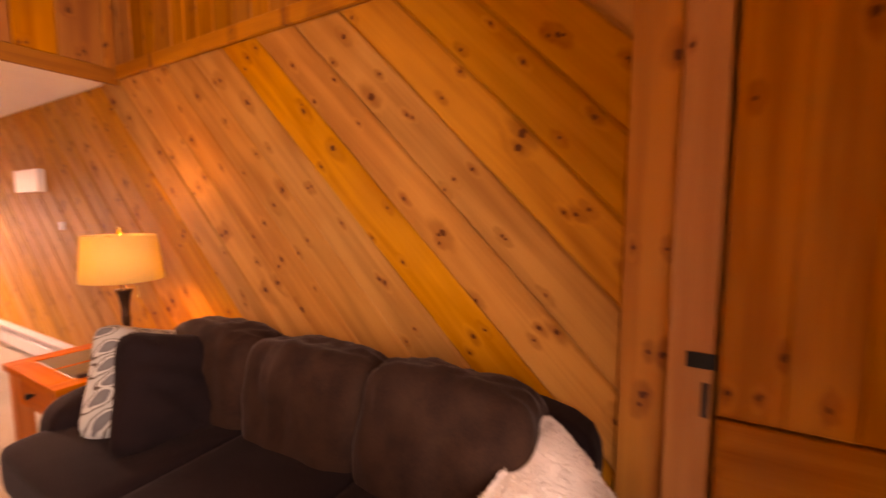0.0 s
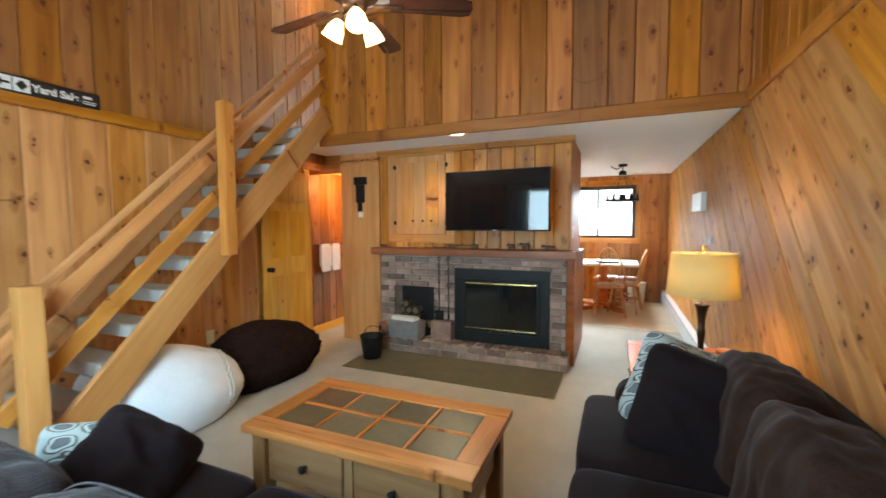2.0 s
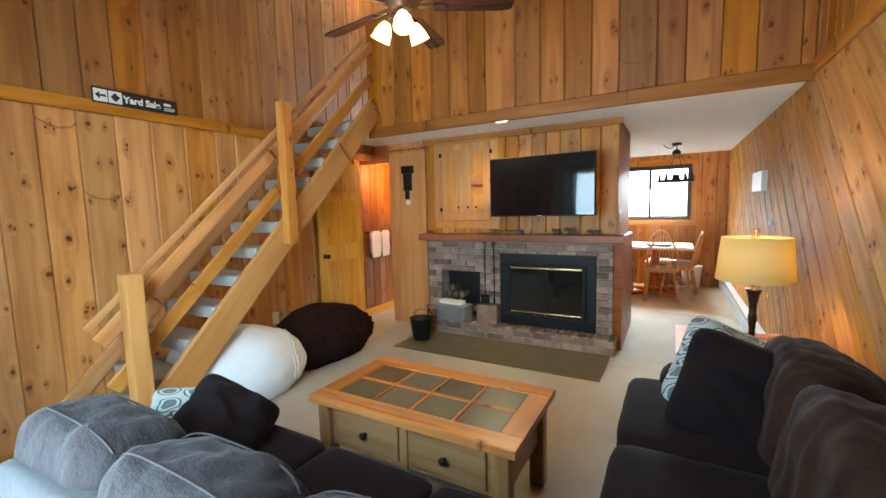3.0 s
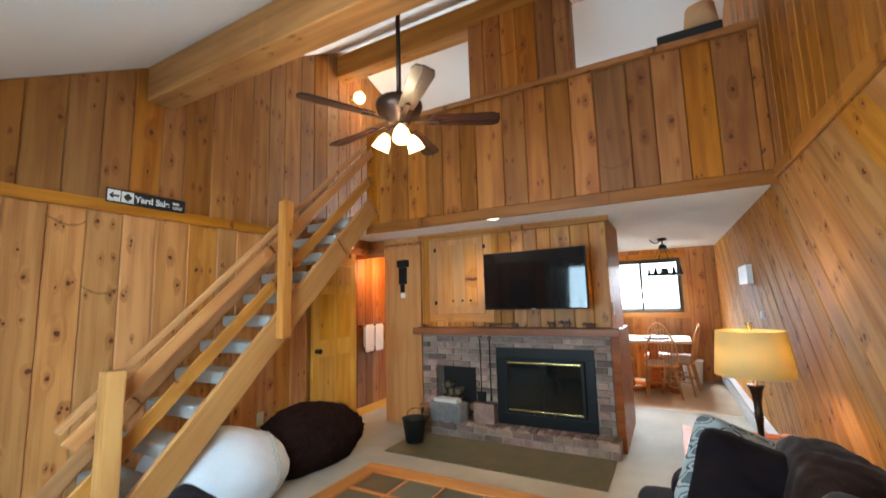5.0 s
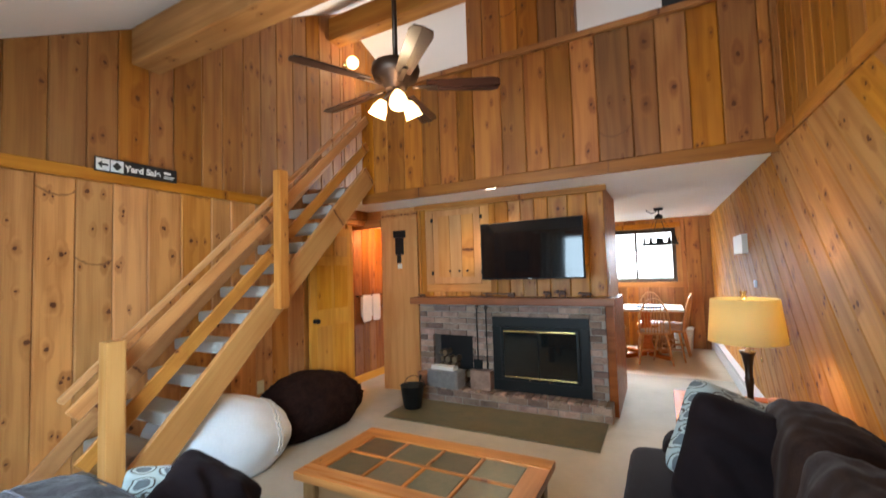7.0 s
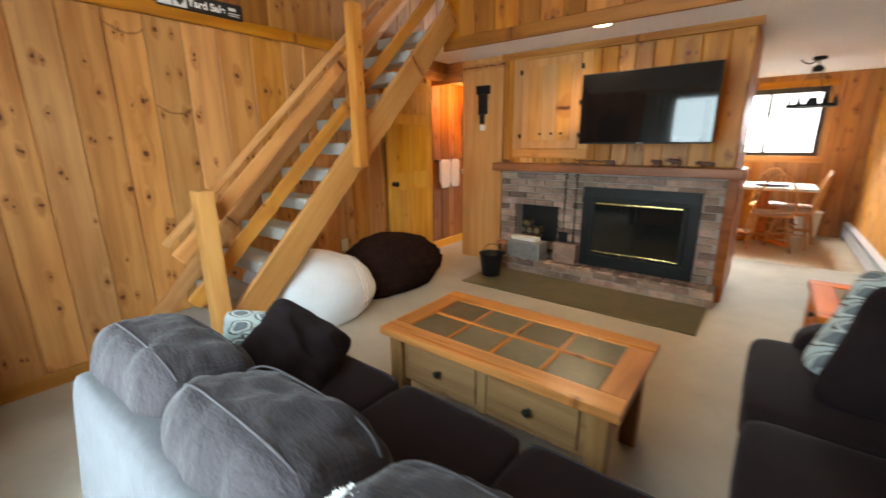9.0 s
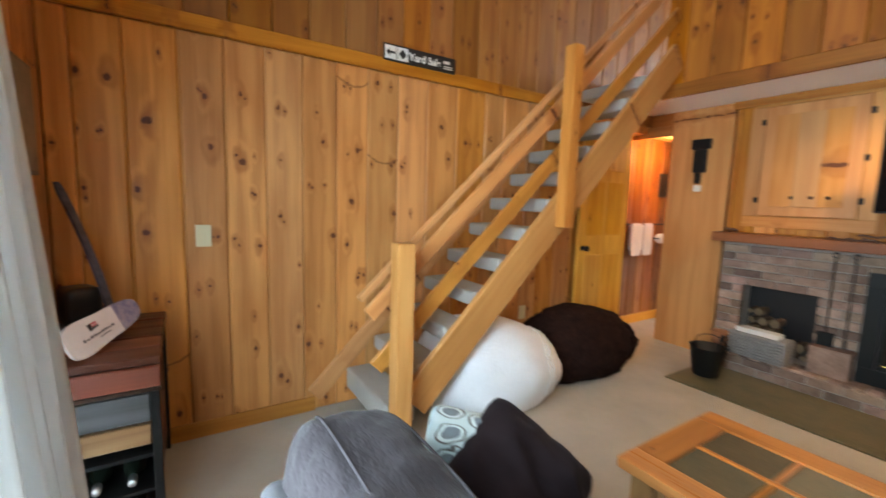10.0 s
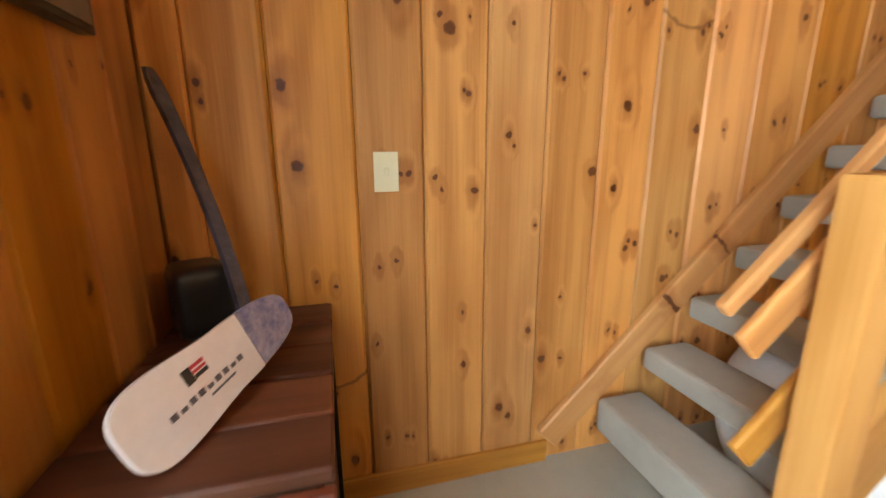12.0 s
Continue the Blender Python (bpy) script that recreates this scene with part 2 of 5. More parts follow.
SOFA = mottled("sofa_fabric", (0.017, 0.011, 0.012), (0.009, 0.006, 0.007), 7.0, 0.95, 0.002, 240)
_b = SOFA.node_tree.nodes["Principled BSDF"]
_b.inputs["Sheen Weight"].default_value, _b.inputs["Sheen Roughness"].default_value = 0.06, 0.35
_b.inputs["Sheen Tint"].default_value = (0.75, 0.78, 0.85, 1)
SOFAPIPE = mat("sofa_piping", (0.045, 0.040, 0.043), 0.9)
# sofa cloth made paler: the patio door's glare is put into its colour
SOFABACK_LIT = mottled("sofa_back_daylit", (0.062, 0.062, 0.068), (0.034, 0.033, 0.037), 5.0, 0.9, 0.003, 26)
_b = SOFABACK_LIT.node_tree.nodes["Principled BSDF"]
_b.inputs["Sheen Weight"].default_value, _b.inputs["Specular IOR Level"].default_value = 0.08, 0.2
CORD = mat("sofa_corduroy", (0.045, 0.035, 0.038), 0.95, 0, **{"Sheen Weight": 0.10, "Sheen Roughness": 0.4, "Specular IOR Level": 0.2})
_g = G(CORD)
_p = _g.place()
_wob = _g.vmath("ADD", _p, _g.vmath("MULTIPLY", _g.node("TexNoise", Vector=_p, Scale=6.0).outputs[1], (0.09, 0.0, 0.0)))
_wave = _g.node("TexWave", Vector=_wob, Scale=34.0, Distortion=2.5, Detail=2.0).outputs[1]
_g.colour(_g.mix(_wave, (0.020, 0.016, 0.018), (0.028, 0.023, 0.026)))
_g.bump(_g.math("ADD", _g.math("MULTIPLY", _wave, 0.012), _g.noise(_g.vmath("MULTIPLY", _wob, (1.0, 2.2, 1.0)), 9.0, 4.0, 0.6)), 0.022, 0.75)
CORDBROWN = mottled("sofa_brown_corduroy", (0.050, 0.026, 0.018), (0.013, 0.007, 0.007), 7.0, 0.9, 0.002, 160)
_b = CORDBROWN.node_tree.nodes["Principled BSDF"]
_b.inputs["Sheen Weight"].default_value, _b.inputs["Sheen Roughness"].default_value = 0.10, 0.35
_b.inputs["Specular IOR Level"].default_value = 0.15
BLACK = mat("black_metal", (0.009, 0.010, 0.010), 0.5, 0.2, **{"Specular IOR Level": 0.3})
BLACKPAINT = mat("black_plastic", (0.010, 0.010, 0.011), 0.35)
MATTEBLACK = mat("matte_black_plastic", (0.008, 0.008, 0.009), 0.6, 0, **{"Specular IOR Level": 0.25})
SCREEN = mat("tv_screen", (0.004, 0.004, 0.005), 0.05)
BRASS = mat("brass", (0.75, 0.55, 0.22), 0.25, 1.0)
BRONZE = mat("dark_bronze", (0.055, 0.032, 0.022), 0.35, 0.8)
WHITEPLASTIC = mat("white_plastic", (0.72, 0.71, 0.67), 0.4)
IVORY = mat("ivory_plastic", (0.68, 0.62, 0.42), 0.4)
HEATER = mat("white_enamel", (0.62, 0.63, 0.66), 0.3, 0.1)
BEANWHITE = mottled("bean_bag_white", (0.76, 0.79, 0.82), (0.66, 0.69, 0.72), 5.0, 0.9, 0.003, 60)
BEANDARK = mottled("bean_bag_fur", (0.030, 0.014, 0.011), (0.007, 0.004, 0.004), 14.0, 1.0, 0.02, 45)
for _m in (SOFA, BEANDARK, SOFAPIPE, CORDBROWN):
    _m.node_tree.nodes["Principled BSDF"].inputs["Specular IOR Level"].default_value = 0.08
CURTAIN = mottled("curtain_cloth", (0.62, 0.63, 0.62), (0.56, 0.57, 0.56), 8.0, 0.9, 0.001, 300)
_g = G(CURTAIN)
_tr = _g.node("BsdfTranslucent", Color=(0.80, 0.80, 0.78, 1))
_mx = _g.node("MixShader", Fac=0.2)
_g.t.links.new(_g.b.outputs[0], _mx.inputs[1])
_g.t.links.new(_tr.outputs[0], _mx.inputs[2])
_g.t.links.new(_mx.outputs[0], _g.t.nodes["Material Output"].inputs[0])
GLASS = mat("window_glass", (1, 1, 1), 0.02, 0, **{"Transmission Weight": 1.0, "IOR": 1.05})
FIREGLASS = mat("fire_glass", (0.01, 0.012, 0.012), 0.06)


def glowing(name, colour, power):
    m = mat(name, colour, 0.5)
    b = m.node_tree.nodes["Principled BSDF"]
    b.inputs["Emission Color"].default_value = (*colour, 1)
    b.inputs["Emission Strength"].default_value = power
    return m


BULB = glowing("bulb_glass", (1.0, 0.66, 0.30), 5.0)
RECESS = glowing("recessed_bulb", (1.0, 0.85, 0.62), 10.0)
SHADE = mat("lamp_shade_cloth", (0.80, 0.65, 0.30), 0.9, 0, **{"Subsurface Weight": 0.0})
_g = G(SHADE)
_tr = _g.node("BsdfTranslucent", Color=(0.86, 0.66, 0.22, 1))
_mx = _g.node("MixShader", Fac=0.42)
_g.t.links.new(_g.b.outputs[0], _mx.inputs[1])
_g.t.links.new(_tr.outputs[0], _mx.inputs[2])
_g.t.links.new(_mx.outputs[0], _g.t.nodes["Material Output"].inputs[0])


# ---- builders ----
def thing(name, label="", category="", place=None, group="", kind=""):
    ob = tagged(new(name), label, category, group, kind)
    if place is not None:
        ob.matrix_world = place
    return ob


def part(name, bm, material, parent=None, label="", place=None, smooth=False):
    me = bpy.data.meshes.new(name)
    bm.to_mesh(me)
    bm.free()
    me.materials.append(material)
    if smooth:
        me.polygons.foreach_set("use_smooth", [True] * len(me.polygons))
    ob = tagged(new(name, me), label)
    ob.parent = parent
    if place is not None:
        ob.matrix_basis = place
    return ob


def box_bm(x, y, z, bevel=0.003, seg=1):
    """A box centred on the origin."""
    bm = bmesh.new()
    bmesh.ops.create_cube(bm, size=1)
    bmesh.ops.scale(bm, vec=(x, y, z), verts=bm.verts)
    if bevel:
        bmesh.ops.bevel(bm, geom=bm.edges[:], offset=min(bevel, min(x, y, z) * 0.45), segments=seg, affect="EDGES", profile=0.7)
    return bm


def boxp(name, lo, hi, material, parent=None, label="", bevel=0.003, seg=1, grain="x"):
    """A bevelled box between two corners; its own x runs along the grain."""
    lo, hi = Vector(lo), Vector(hi)
    s, c = hi - lo, (lo + hi) / 2
    if grain == "x":
        r, d = Matrix(), (s.x, s.y, s.z)
    elif grain == "y":
        r, d = Matrix.Rotation(radians(90), 4, "Z"), (s.y, s.x, s.z)
    else:
        r, d = Matrix.Rotation(radians(-90), 4, "Y"), (s.z, s.y, s.x)
    return part(name, box_bm(*d, bevel, seg), material, parent, label, Matrix.Translation(c) @ r)


def lathe_bm(rows, n=24):
    """A turned body from (radius, height) rows."""
    bm = bmesh.new()
    rings = []
    for r, z in rows:
        rings.append([bm.verts.new((max(r, 1e-4) * math.cos(2 * math.pi * i / n), max(r, 1e-4) * math.sin(2 * math.pi * i / n), z)) for i in range(n)])
    for a, b in zip(rings, rings[1:]):
        for i in range(n):
            bm.faces.new((a[i], a[(i + 1) % n], b[(i + 1) % n], b[i]))
    bm.faces.new(rings[0][::-1])
    bm.faces.new(rings[-1])
    return bm


def rod_bm(a, b, r, n=8, r2=None):
    a, b = Vector(a), Vector(b)
    bm = lathe_bm([(r, 0), (r if r2 is None else r2, (b - a).length)], n)
    bm.transform(Matrix.Translation(a) @ (b - a).to_track_quat("Z", "Y").to_matrix().to_4x4())
    return bm


def merge(*bms):
    out = bmesh.new()
    for b in bms:
        me = bpy.data.meshes.new("tmp")
        b.to_mesh(me)
        b.free()
        out.from_mesh(me)
        bpy.data.meshes.remove(me)
    return out


def clip(poly, n, d):
    """Keeps the side n.p <= d of a polygon."""
    out = []
    for i, p in enumerate(poly):
        q = poly[(i + 1) % len(poly)]
        a, b = p[0] * n[0] + p[1] * n[1] - d, q[0] * n[0] + q[1] * n[1] - d
        if a <= 0:
            out.append(p)
        if (a < 0 < b) or (b < 0 < a):
            t = a / (a - b)
            out.append((p[0] + (q[0] - p[0]) * t, p[1] + (q[1] - p[1]) * t))
    return out


def shrink(poly, e):
    """A convex polygon (counterclockwise) moved inwards by e."""
    out = poly
    n = len(poly)
    for i in range(n):
        (ax, ay), (bx, by) = poly[i], poly[(i + 1) % n]
        l = math.hypot(bx - ax, by - ay)
        if l < 1e-5:
            continue
        nx, ny = (by - ay) / l, -(bx - ax) / l
        out = clip(out, (nx, ny), nx * ax + ny * ay - e)
        if len(out) < 3:
            return []
    return out


def slab_bm(poly, thick, chamfer=0.0):
    """A convex polygon as a slab from z=0 to thick, its front edge eased."""
    bm = bmesh.new()
    def ring(pts, z):
        return [bm.verts.new((x, y, z)) for x, y in pts]
    def wall(a, b):
        for i in range(len(a)):
            j = (i + 1) % len(a)
            bm.faces.new((a[i], a[j], b[j], b[i]))
    base = ring(poly, 0)
    bm.faces.new(base[::-1])
    inner = shrink(poly, chamfer) if chamfer else []
    if chamfer and len(inner) == len(poly):
        mid, top = ring(poly, thick - chamfer), ring(inner, thick)
        wall(base, mid)
        # match the two rings by the nearest corner
        k = min(range(len(poly)), key=lambda s: sum(math.dist(poly[i], inner[(i + s) % len(poly)]) for i in range(len(poly))))
        wall(mid, top[k:] + top[:k])
        bm.faces.new(top)
    else:
        top = ring(poly, thick)
        wall(base, top)
        bm.faces.new(top)
    return bm


def boards(parent, frame_m, poly, width, material, along=90.0, thick=0.018, gap=0.003, seed=1, name="board", vary=0.0, cuts=()):
    """Boards over a convex polygon in the plane frame_m (its z is the outward side). along: their angle in the plane."""
    rnd = random.Random(seed)
    a = radians(along)
    u, v = (math.cos(a), math.sin(a)), (-math.sin(a), math.cos(a))
    ts = [p[0] * v[0] + p[1] * v[1] for p in poly]
    s = min(ts) - rnd.random() * width * 0.6
    marks = sorted(-c for c in cuts)
    if marks:
        s = min(ts)
    turn = frame_m @ Matrix.Rotation(a, 4, "Z")
    while s < max(ts):
        w = width * (1 + vary * (rnd.random() * 2 - 1))
        if marks:
            w = min([m - s for m in marks if m > s + 0.01], default=max(ts) - s + 0.01)
        piece = clip(clip(poly, v, s + w - gap), (-v[0], -v[1]), -s)
        s += w
        if len(piece) < 3:
            continue
        local = [(p[0] * u[0] + p[1] * u[1], p[0] * v[0] + p[1] * v[1]) for p in piece]
        clean = [p for i, p in enumerate(local) if math.dist(p, local[i - 1]) > 1e-4]
        if len(clean) < 3:
            continue
        area = sum(clean[i - 1][0] * clean[i][1] - clean[i][0] * clean[i - 1][1] for i in range(len(clean))) / 2
        if area < 0.0008:
            continue
        cx, cy = sum(p[0] for p in clean) / len(clean), sum(p[1] for p in clean) / len(clean)
        bm = slab_bm([(x - cx, y - cy) for x, y in clean], thick, 0.008)
        part(name, bm, material, parent, place=turn @ Matrix.Translation((cx, cy, 0)))


def plane_frame(origin, u, v):
    u, v = Vector(u), Vector(v)
    m = Matrix((u, v, u.cross(v))).transposed().to_4x4()
    m.translation = origin
    return m


def prism(name, pts, lo, hi, axis, material, label="", parent=None, kind="structure"):
    """A polygon in the plane across an axis, between lo and hi on it."""
    bm = bmesh.new()
    def v3(p, d):
        return (d, p[0], p[1]) if axis == "x" else (p[0], d, p[1]) if axis == "y" else (p[0], p[1], d)
    a = [bm.verts.new(v3(p, lo)) for p in pts]
    b = [bm.verts.new(v3(p, hi)) for p in pts]
    bm.faces.new(a)
    bm.faces.new(b[::-1])
    for i in range(len(pts)):
        j = (i + 1) % len(pts)
        bm.faces.new((a[j], a[i], b[i], b[j]))
    bmesh.ops.recalc_face_normals(bm, faces=bm.faces[:])
    ob = part(name, bm, material, parent, label)
    return tagged(ob, kind=kind) if kind else ob


def structure(name, lo, hi, material, label="", grain="x", bevel=0.002):
    return tagged(boxp(name, lo, hi, material, None, label, bevel, grain=grain), kind="structure")


# ---- the plan ----
WX, EX = -2.84, 1.28           # west (stair) wall, east wall
SY, LY, NY = -0.12, 3.70, 8.30  # south wall, loft face, north wall
CEIL, LOFT = 2.24, 2.42
RIDGE, PITCH = 3.95, 0.606


def roof_z(y):
    return 2.27 + PITCH * y if y < RIDGE else 2.27 + PITCH * RIDGE - 0.33 * (y - RIDGE)


# ---- structure ----
structure("floor", (-3.4, -0.4, -0.15), (1.5, 6.2, 0.0), CARPET, "beige cut-pile carpet floor", bevel=0)
structure("floor_dining", (-3.4, 6.2, -0.15), (1.5, 8.6, 0.002), VINYL, "pale vinyl dining floor", bevel=0)
structure("ground", (-40, -60, -0.9), (40, 60, -0.3), mottled("grass", (0.06, 0.09, 0.03), (0.10, 0.12, 0.05), 0.5), "grassy ground outside", bevel=0)

west = prism("wall_west", [(SY - 0.2, 0), (4.02, 0), (4.02, 2.06), (6.4, 2.06), (6.4, 0), (8.5, 0), (8.5, roof_z(8.5)), (RIDGE, roof_z(RIDGE)), (SY - 0.2, roof_z(SY - 0.2))], WX - 0.14, WX - 0.019, "x", PINE_BEAM, "knotty pine board wall beside the stairs")
east = prism("wall_east", [(SY - 0.2, 0), (8.5, 0), (8.5, roof_z(8.5)), (RIDGE, roof_z(RIDGE)), (SY - 0.2, roof_z(SY - 0.2))], EX + 0.019, EX + 0.14, "x", PINE_BEAM, "pine wall with diagonal boards below and upright boards above")
north = tagged(thing("wall_north", "orange pine board wall with the dining window"), kind="structure")
_wx0, _wx1, _wz0, _wz1 = -0.48, 0.77, 1.13, 2.07
for lo, hi in (((WX, NY, 0), (_wx0, NY + 0.12, 3.6)), ((_wx1, NY, 0), (EX + .12, NY + 0.12, 3.6)), ((_wx0, NY, 0), (_wx1, NY + 0.12, _wz0)), ((_wx0, NY, _wz1), (_wx1, NY + 0.12, 3.6))):
    boxp("wall_core", lo, hi, PINE_LOFT, north, bevel=0)
south = tagged(thing("wall_south", "pine board wall with a glazed patio door"), kind="structure")
_px0, _px1 = -1.78, 0.05
for lo, hi in (((WX - .1, SY - 0.14, 0), (_px0, SY - 0.019, 2.4)), ((_px1, SY - 0.14, 0), (EX + .1, SY - 0.019, 2.4)), ((_px0, SY - 0.14, 2.05), (_px1, SY - 0.019, 2.4))):
    boxp("wall_core", lo, hi, PINE_BEAM, south, bevel=0)

# ceilings
_t = 0.10
ceil_s = prism("ceiling_vault", [(SY - 0.3, roof_z(SY - 0.3)), (RIDGE, roof_z(RIDGE)), (8.6, roof_z(8.6)), (8.6, roof_z(8.6) + _t), (RIDGE, roof_z(RIDGE) + _t), (SY - 0.3, roof_z(SY - 0.3) + _t)], WX - 0.2, EX + 0.2, "x", WHITE, "white painted sloping ceiling")
structure("ceiling_under_loft", (-2.33, LY + 0.03, CEIL), (EX + 0.02, NY + 0.1, CEIL + 0.05), WHITE, "flat white ceiling under the loft", bevel=0)
structure("ceiling_hall", (WX - 0.3, LY + 0.02, CEIL + 0.002), (-2.33, NY + 0.1, CEIL + 0.05), WHITE, "flat white hall ceiling", bevel=0)
structure("floor_loft", (-2.33, LY + 0.03, CEIL + 0.05), (EX + 0.02, NY + 0.1, LOFT), CARPET, "carpeted loft floor", bevel=0)
structure("floor_loft_landing", (WX, LY + 0.0, LOFT - 0.04), (-2.33, NY, LOFT), CARPET, "carpeted loft landing", bevel=0)

# loft front
loft = tagged(thing("wall_loft", "pine board half wall along the loft edge"), kind="structure")
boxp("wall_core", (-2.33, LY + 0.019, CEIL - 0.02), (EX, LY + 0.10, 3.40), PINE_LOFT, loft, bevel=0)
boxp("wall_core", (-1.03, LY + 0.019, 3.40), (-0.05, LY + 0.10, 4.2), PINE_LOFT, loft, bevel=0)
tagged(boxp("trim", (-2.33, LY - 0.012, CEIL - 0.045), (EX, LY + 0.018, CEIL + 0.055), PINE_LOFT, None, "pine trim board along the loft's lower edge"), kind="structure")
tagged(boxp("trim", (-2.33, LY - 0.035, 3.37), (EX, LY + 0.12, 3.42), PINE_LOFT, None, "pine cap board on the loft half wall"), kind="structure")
tagged(boxp("trim", (-0.05, LY - 0.01, 4.12), (EX, LY + 0.06, 4.26), PINE_BEAM, None, "pine header board over the loft opening"), kind="structure")
tagged(boxp("trim", (-0.05, LY - 0.01, 3.42), (-0.02, LY + 0.12, 4.2), PINE_LOFT, None, "pine post edge at the loft opening", grain="z"), kind="structure")
# beams
tagged(boxp("ridge_beam", (WX, 3.76, 4.22), (EX, 3.95, 4.50), PINE_BEAM, None, "solid pine ridge beam", 0.008), kind="structure")
tagged(boxp("ceiling_beam", (WX, 1.70, 3.03), (EX, 1.90, 3.33), PINE_BEAM, None, "solid pine beam under the sloping ceiling", 0.008), kind="structure")

# wall trims
tagged(boxp("trim", (WX, SY, 2.13), (WX + 0.022, 3.0, 2.21), PINE, None, "pine trim rail on the stair wall", grain="y"), kind="structure")
tagged(boxp("trim", (EX - 0.022, SY, 2.235), (EX, LY - 0.012, 2.315), PINE, None, "pine trim rail on the diagonal board wall", grain="y"), kind="structure")
tagged(boxp("baseboard", (WX, 0.05, 0), (WX + 0.015, 1.05, 0.09), PINE, None, "pine baseboard", grain="y"), kind="structure")

# chimney block with brick and panelling
block = tagged(thing("wall_chimney", "brick fireplace wall with pine panelling above"), kind="structure")
boxp("wall_core", (-2.06, 4.42, 1.1), (0.055, 5.5, CEIL), PINE_BEAM, block, bevel=0)
boxp("wall_core", (0.02, 4.42, 0), (0.10, 5.5, 1.1), MANTEL, block, bevel=0)
boxp("mortar_bed", (-2.06, 4.60, 0), (0.02, 5.4, 1.1), MORTAR, block, bevel=0)
structure("trim", (-2.10, 4.39, CEIL - 0.06), (0.085, 4.42, CEIL), PINE_BEAM, "pine crown trim on the chimney wall")
pil = structure("wall_pillar", (-2.62, 4.42, 0), (-2.09, 4.56, CEIL), PINE_RAIL, "pine board wall beside the fireplace", "z")
mantel = tagged(boxp("mantel_shelf", (-2.09, 4.22, 1.07), (0.13, 4.44, 1.145), MANTEL, None, "reddish-brown wooden mantel shelf over the brick fireplace", 0.006), category="mantel")
slab = structure("hearth_slab", (-2.02, 3.57, 0), (0.03, 4.2, 0.012), SLATE, "dark greenish slate hearth slab set in the carpet")

# bathroom beyond the stair wall
bath = tagged(thing("wall_bath", "reddish pine board wall of the bathroom"), kind="structure")
boxp("wall_core", (-3.22, 4.0, 0), (-3.10, 6.5, CEIL), PINE_LOFT, bath, bevel=0)
structure("wall_bath_end", (-3.22, 6.3, 0), (-2.0, 6.4, CEIL), PINE_LOFT, "reddish pine bathroom wall", "z")
structure("wall_bath_return", (-3.22, 4.0, 0), (WX - 0.005, 4.018, CEIL), PINE, "pine return at the bathroom door", "z")
structure("trim", (WX - 0.02, 4.02, 0), (WX + 0.01, 4.11, 2.04), PINE_DOOR, "yellow pine door casing", "z")
structure("trim", (-3.1, 4.40, 2.02), (-2.62, 4.44, 2.12), PINE, "pine door head casing")
structure("wall_over_door", (-3.1, 4.425, 2.08), (-2.62, 4.5, CEIL), PINE_LOFT, "pine boards over the bathroom doorway")
structure("baseboard", (-3.082, 4.02, 0), (-3.065, 6.3, 0.10), PINE_DOOR, "pale pine bathroom baseboard", "y")

# dining window and patio door
win = tagged(thing("window_1", "dark-framed sliding dining window in a pine casing"), kind="structure")
for a, b, m, g in (((_wx0 - 0.08, NY - 0.022, _wz0 - 0.09), (_wx1 + 0.08, NY, _wz0), PINE_BEAM, "x"), ((_wx0 - 0.08, NY - 0.022, _wz1), (_wx1 + 0.08, NY, _wz1 + 0.09), PINE_BEAM, "x"), ((_wx0 - 0.08, NY - 0.022, _wz0), (_wx0, NY, _wz1), PINE_BEAM, "z"), ((_wx1, NY - 0.022, _wz0), (_wx1 + 0.08, NY, _wz1), PINE_BEAM, "z")):
    boxp("window_casing", a, b, m, win, grain=g)
_fr = mat("window_frame_bronze", (0.045, 0.032, 0.026), 0.4, 0.3)
for a, b in (((_wx0, NY + 0.03, _wz0), (_wx1, NY + 0.07, _wz0 + 0.05)), ((_wx0, NY + 0.03, _wz1 - 0.07), (_wx1, NY + 0.07, _wz1)), ((_wx0, NY + 0.03, _wz0 + 0.05), (_wx0 + 0.045, NY + 0.07, _wz1 - 0.07)), ((_wx1 - 0.06, NY + 0.03, _wz0 + 0.05), (_wx1, NY + 0.07, _wz1 - 0.07)), ((0.125, NY + 0.035, _wz0 + 0.05), (0.16, NY + 0.065, _wz1 - 0.07))):
    boxp("window_frame", a, b, _fr, win)
for a, b in ((_wx0 + 0.045, 0.125), (0.16, _wx1 - 0.06)):
    boxp("pane", (a, NY + 0.048, _wz0 + 0.05), (b, NY + 0.054, _wz1 - 0.07), GLASS, win, bevel=0).visible_shadow = False
pdoor = tagged(thing("door_1", "sliding glass patio door with a white frame"), kind="structure")
for a, b in (((_px0, SY - 0.10, 0), (_px0 + 0.06, SY - 0.03, 2.05)), ((_px1 - 0.06, SY - 0.10, 0), (_px1, SY - 0.03, 2.05)), ((_px0 + .06, SY - 0.10, 1.97), (_px1 - .06, SY - 0.03, 2.05)), ((-0.96, SY - 0.10, 0), (-0.88, SY - 0.03, 1.97))):
    boxp("door_frame", a, b, WHITEPLASTIC, pdoor)
for a, b in ((_px0 + 0.06, -0.96), (-0.88, _px1 - 0.06)):
    boxp("pane", (a, SY - 0.07, 0.02), (b, SY - 0.064, 1.97), GLASS, pdoor, bevel=0).visible_shadow = False
backdrop = tagged(part("backdrop", box_bm(60, 0.1, 14, 0), glowing("bright_sky_backdrop", (0.93, 0.97, 1.0), 2.6), place=Matrix.Translation((0, 58, 6))), kind="structure")
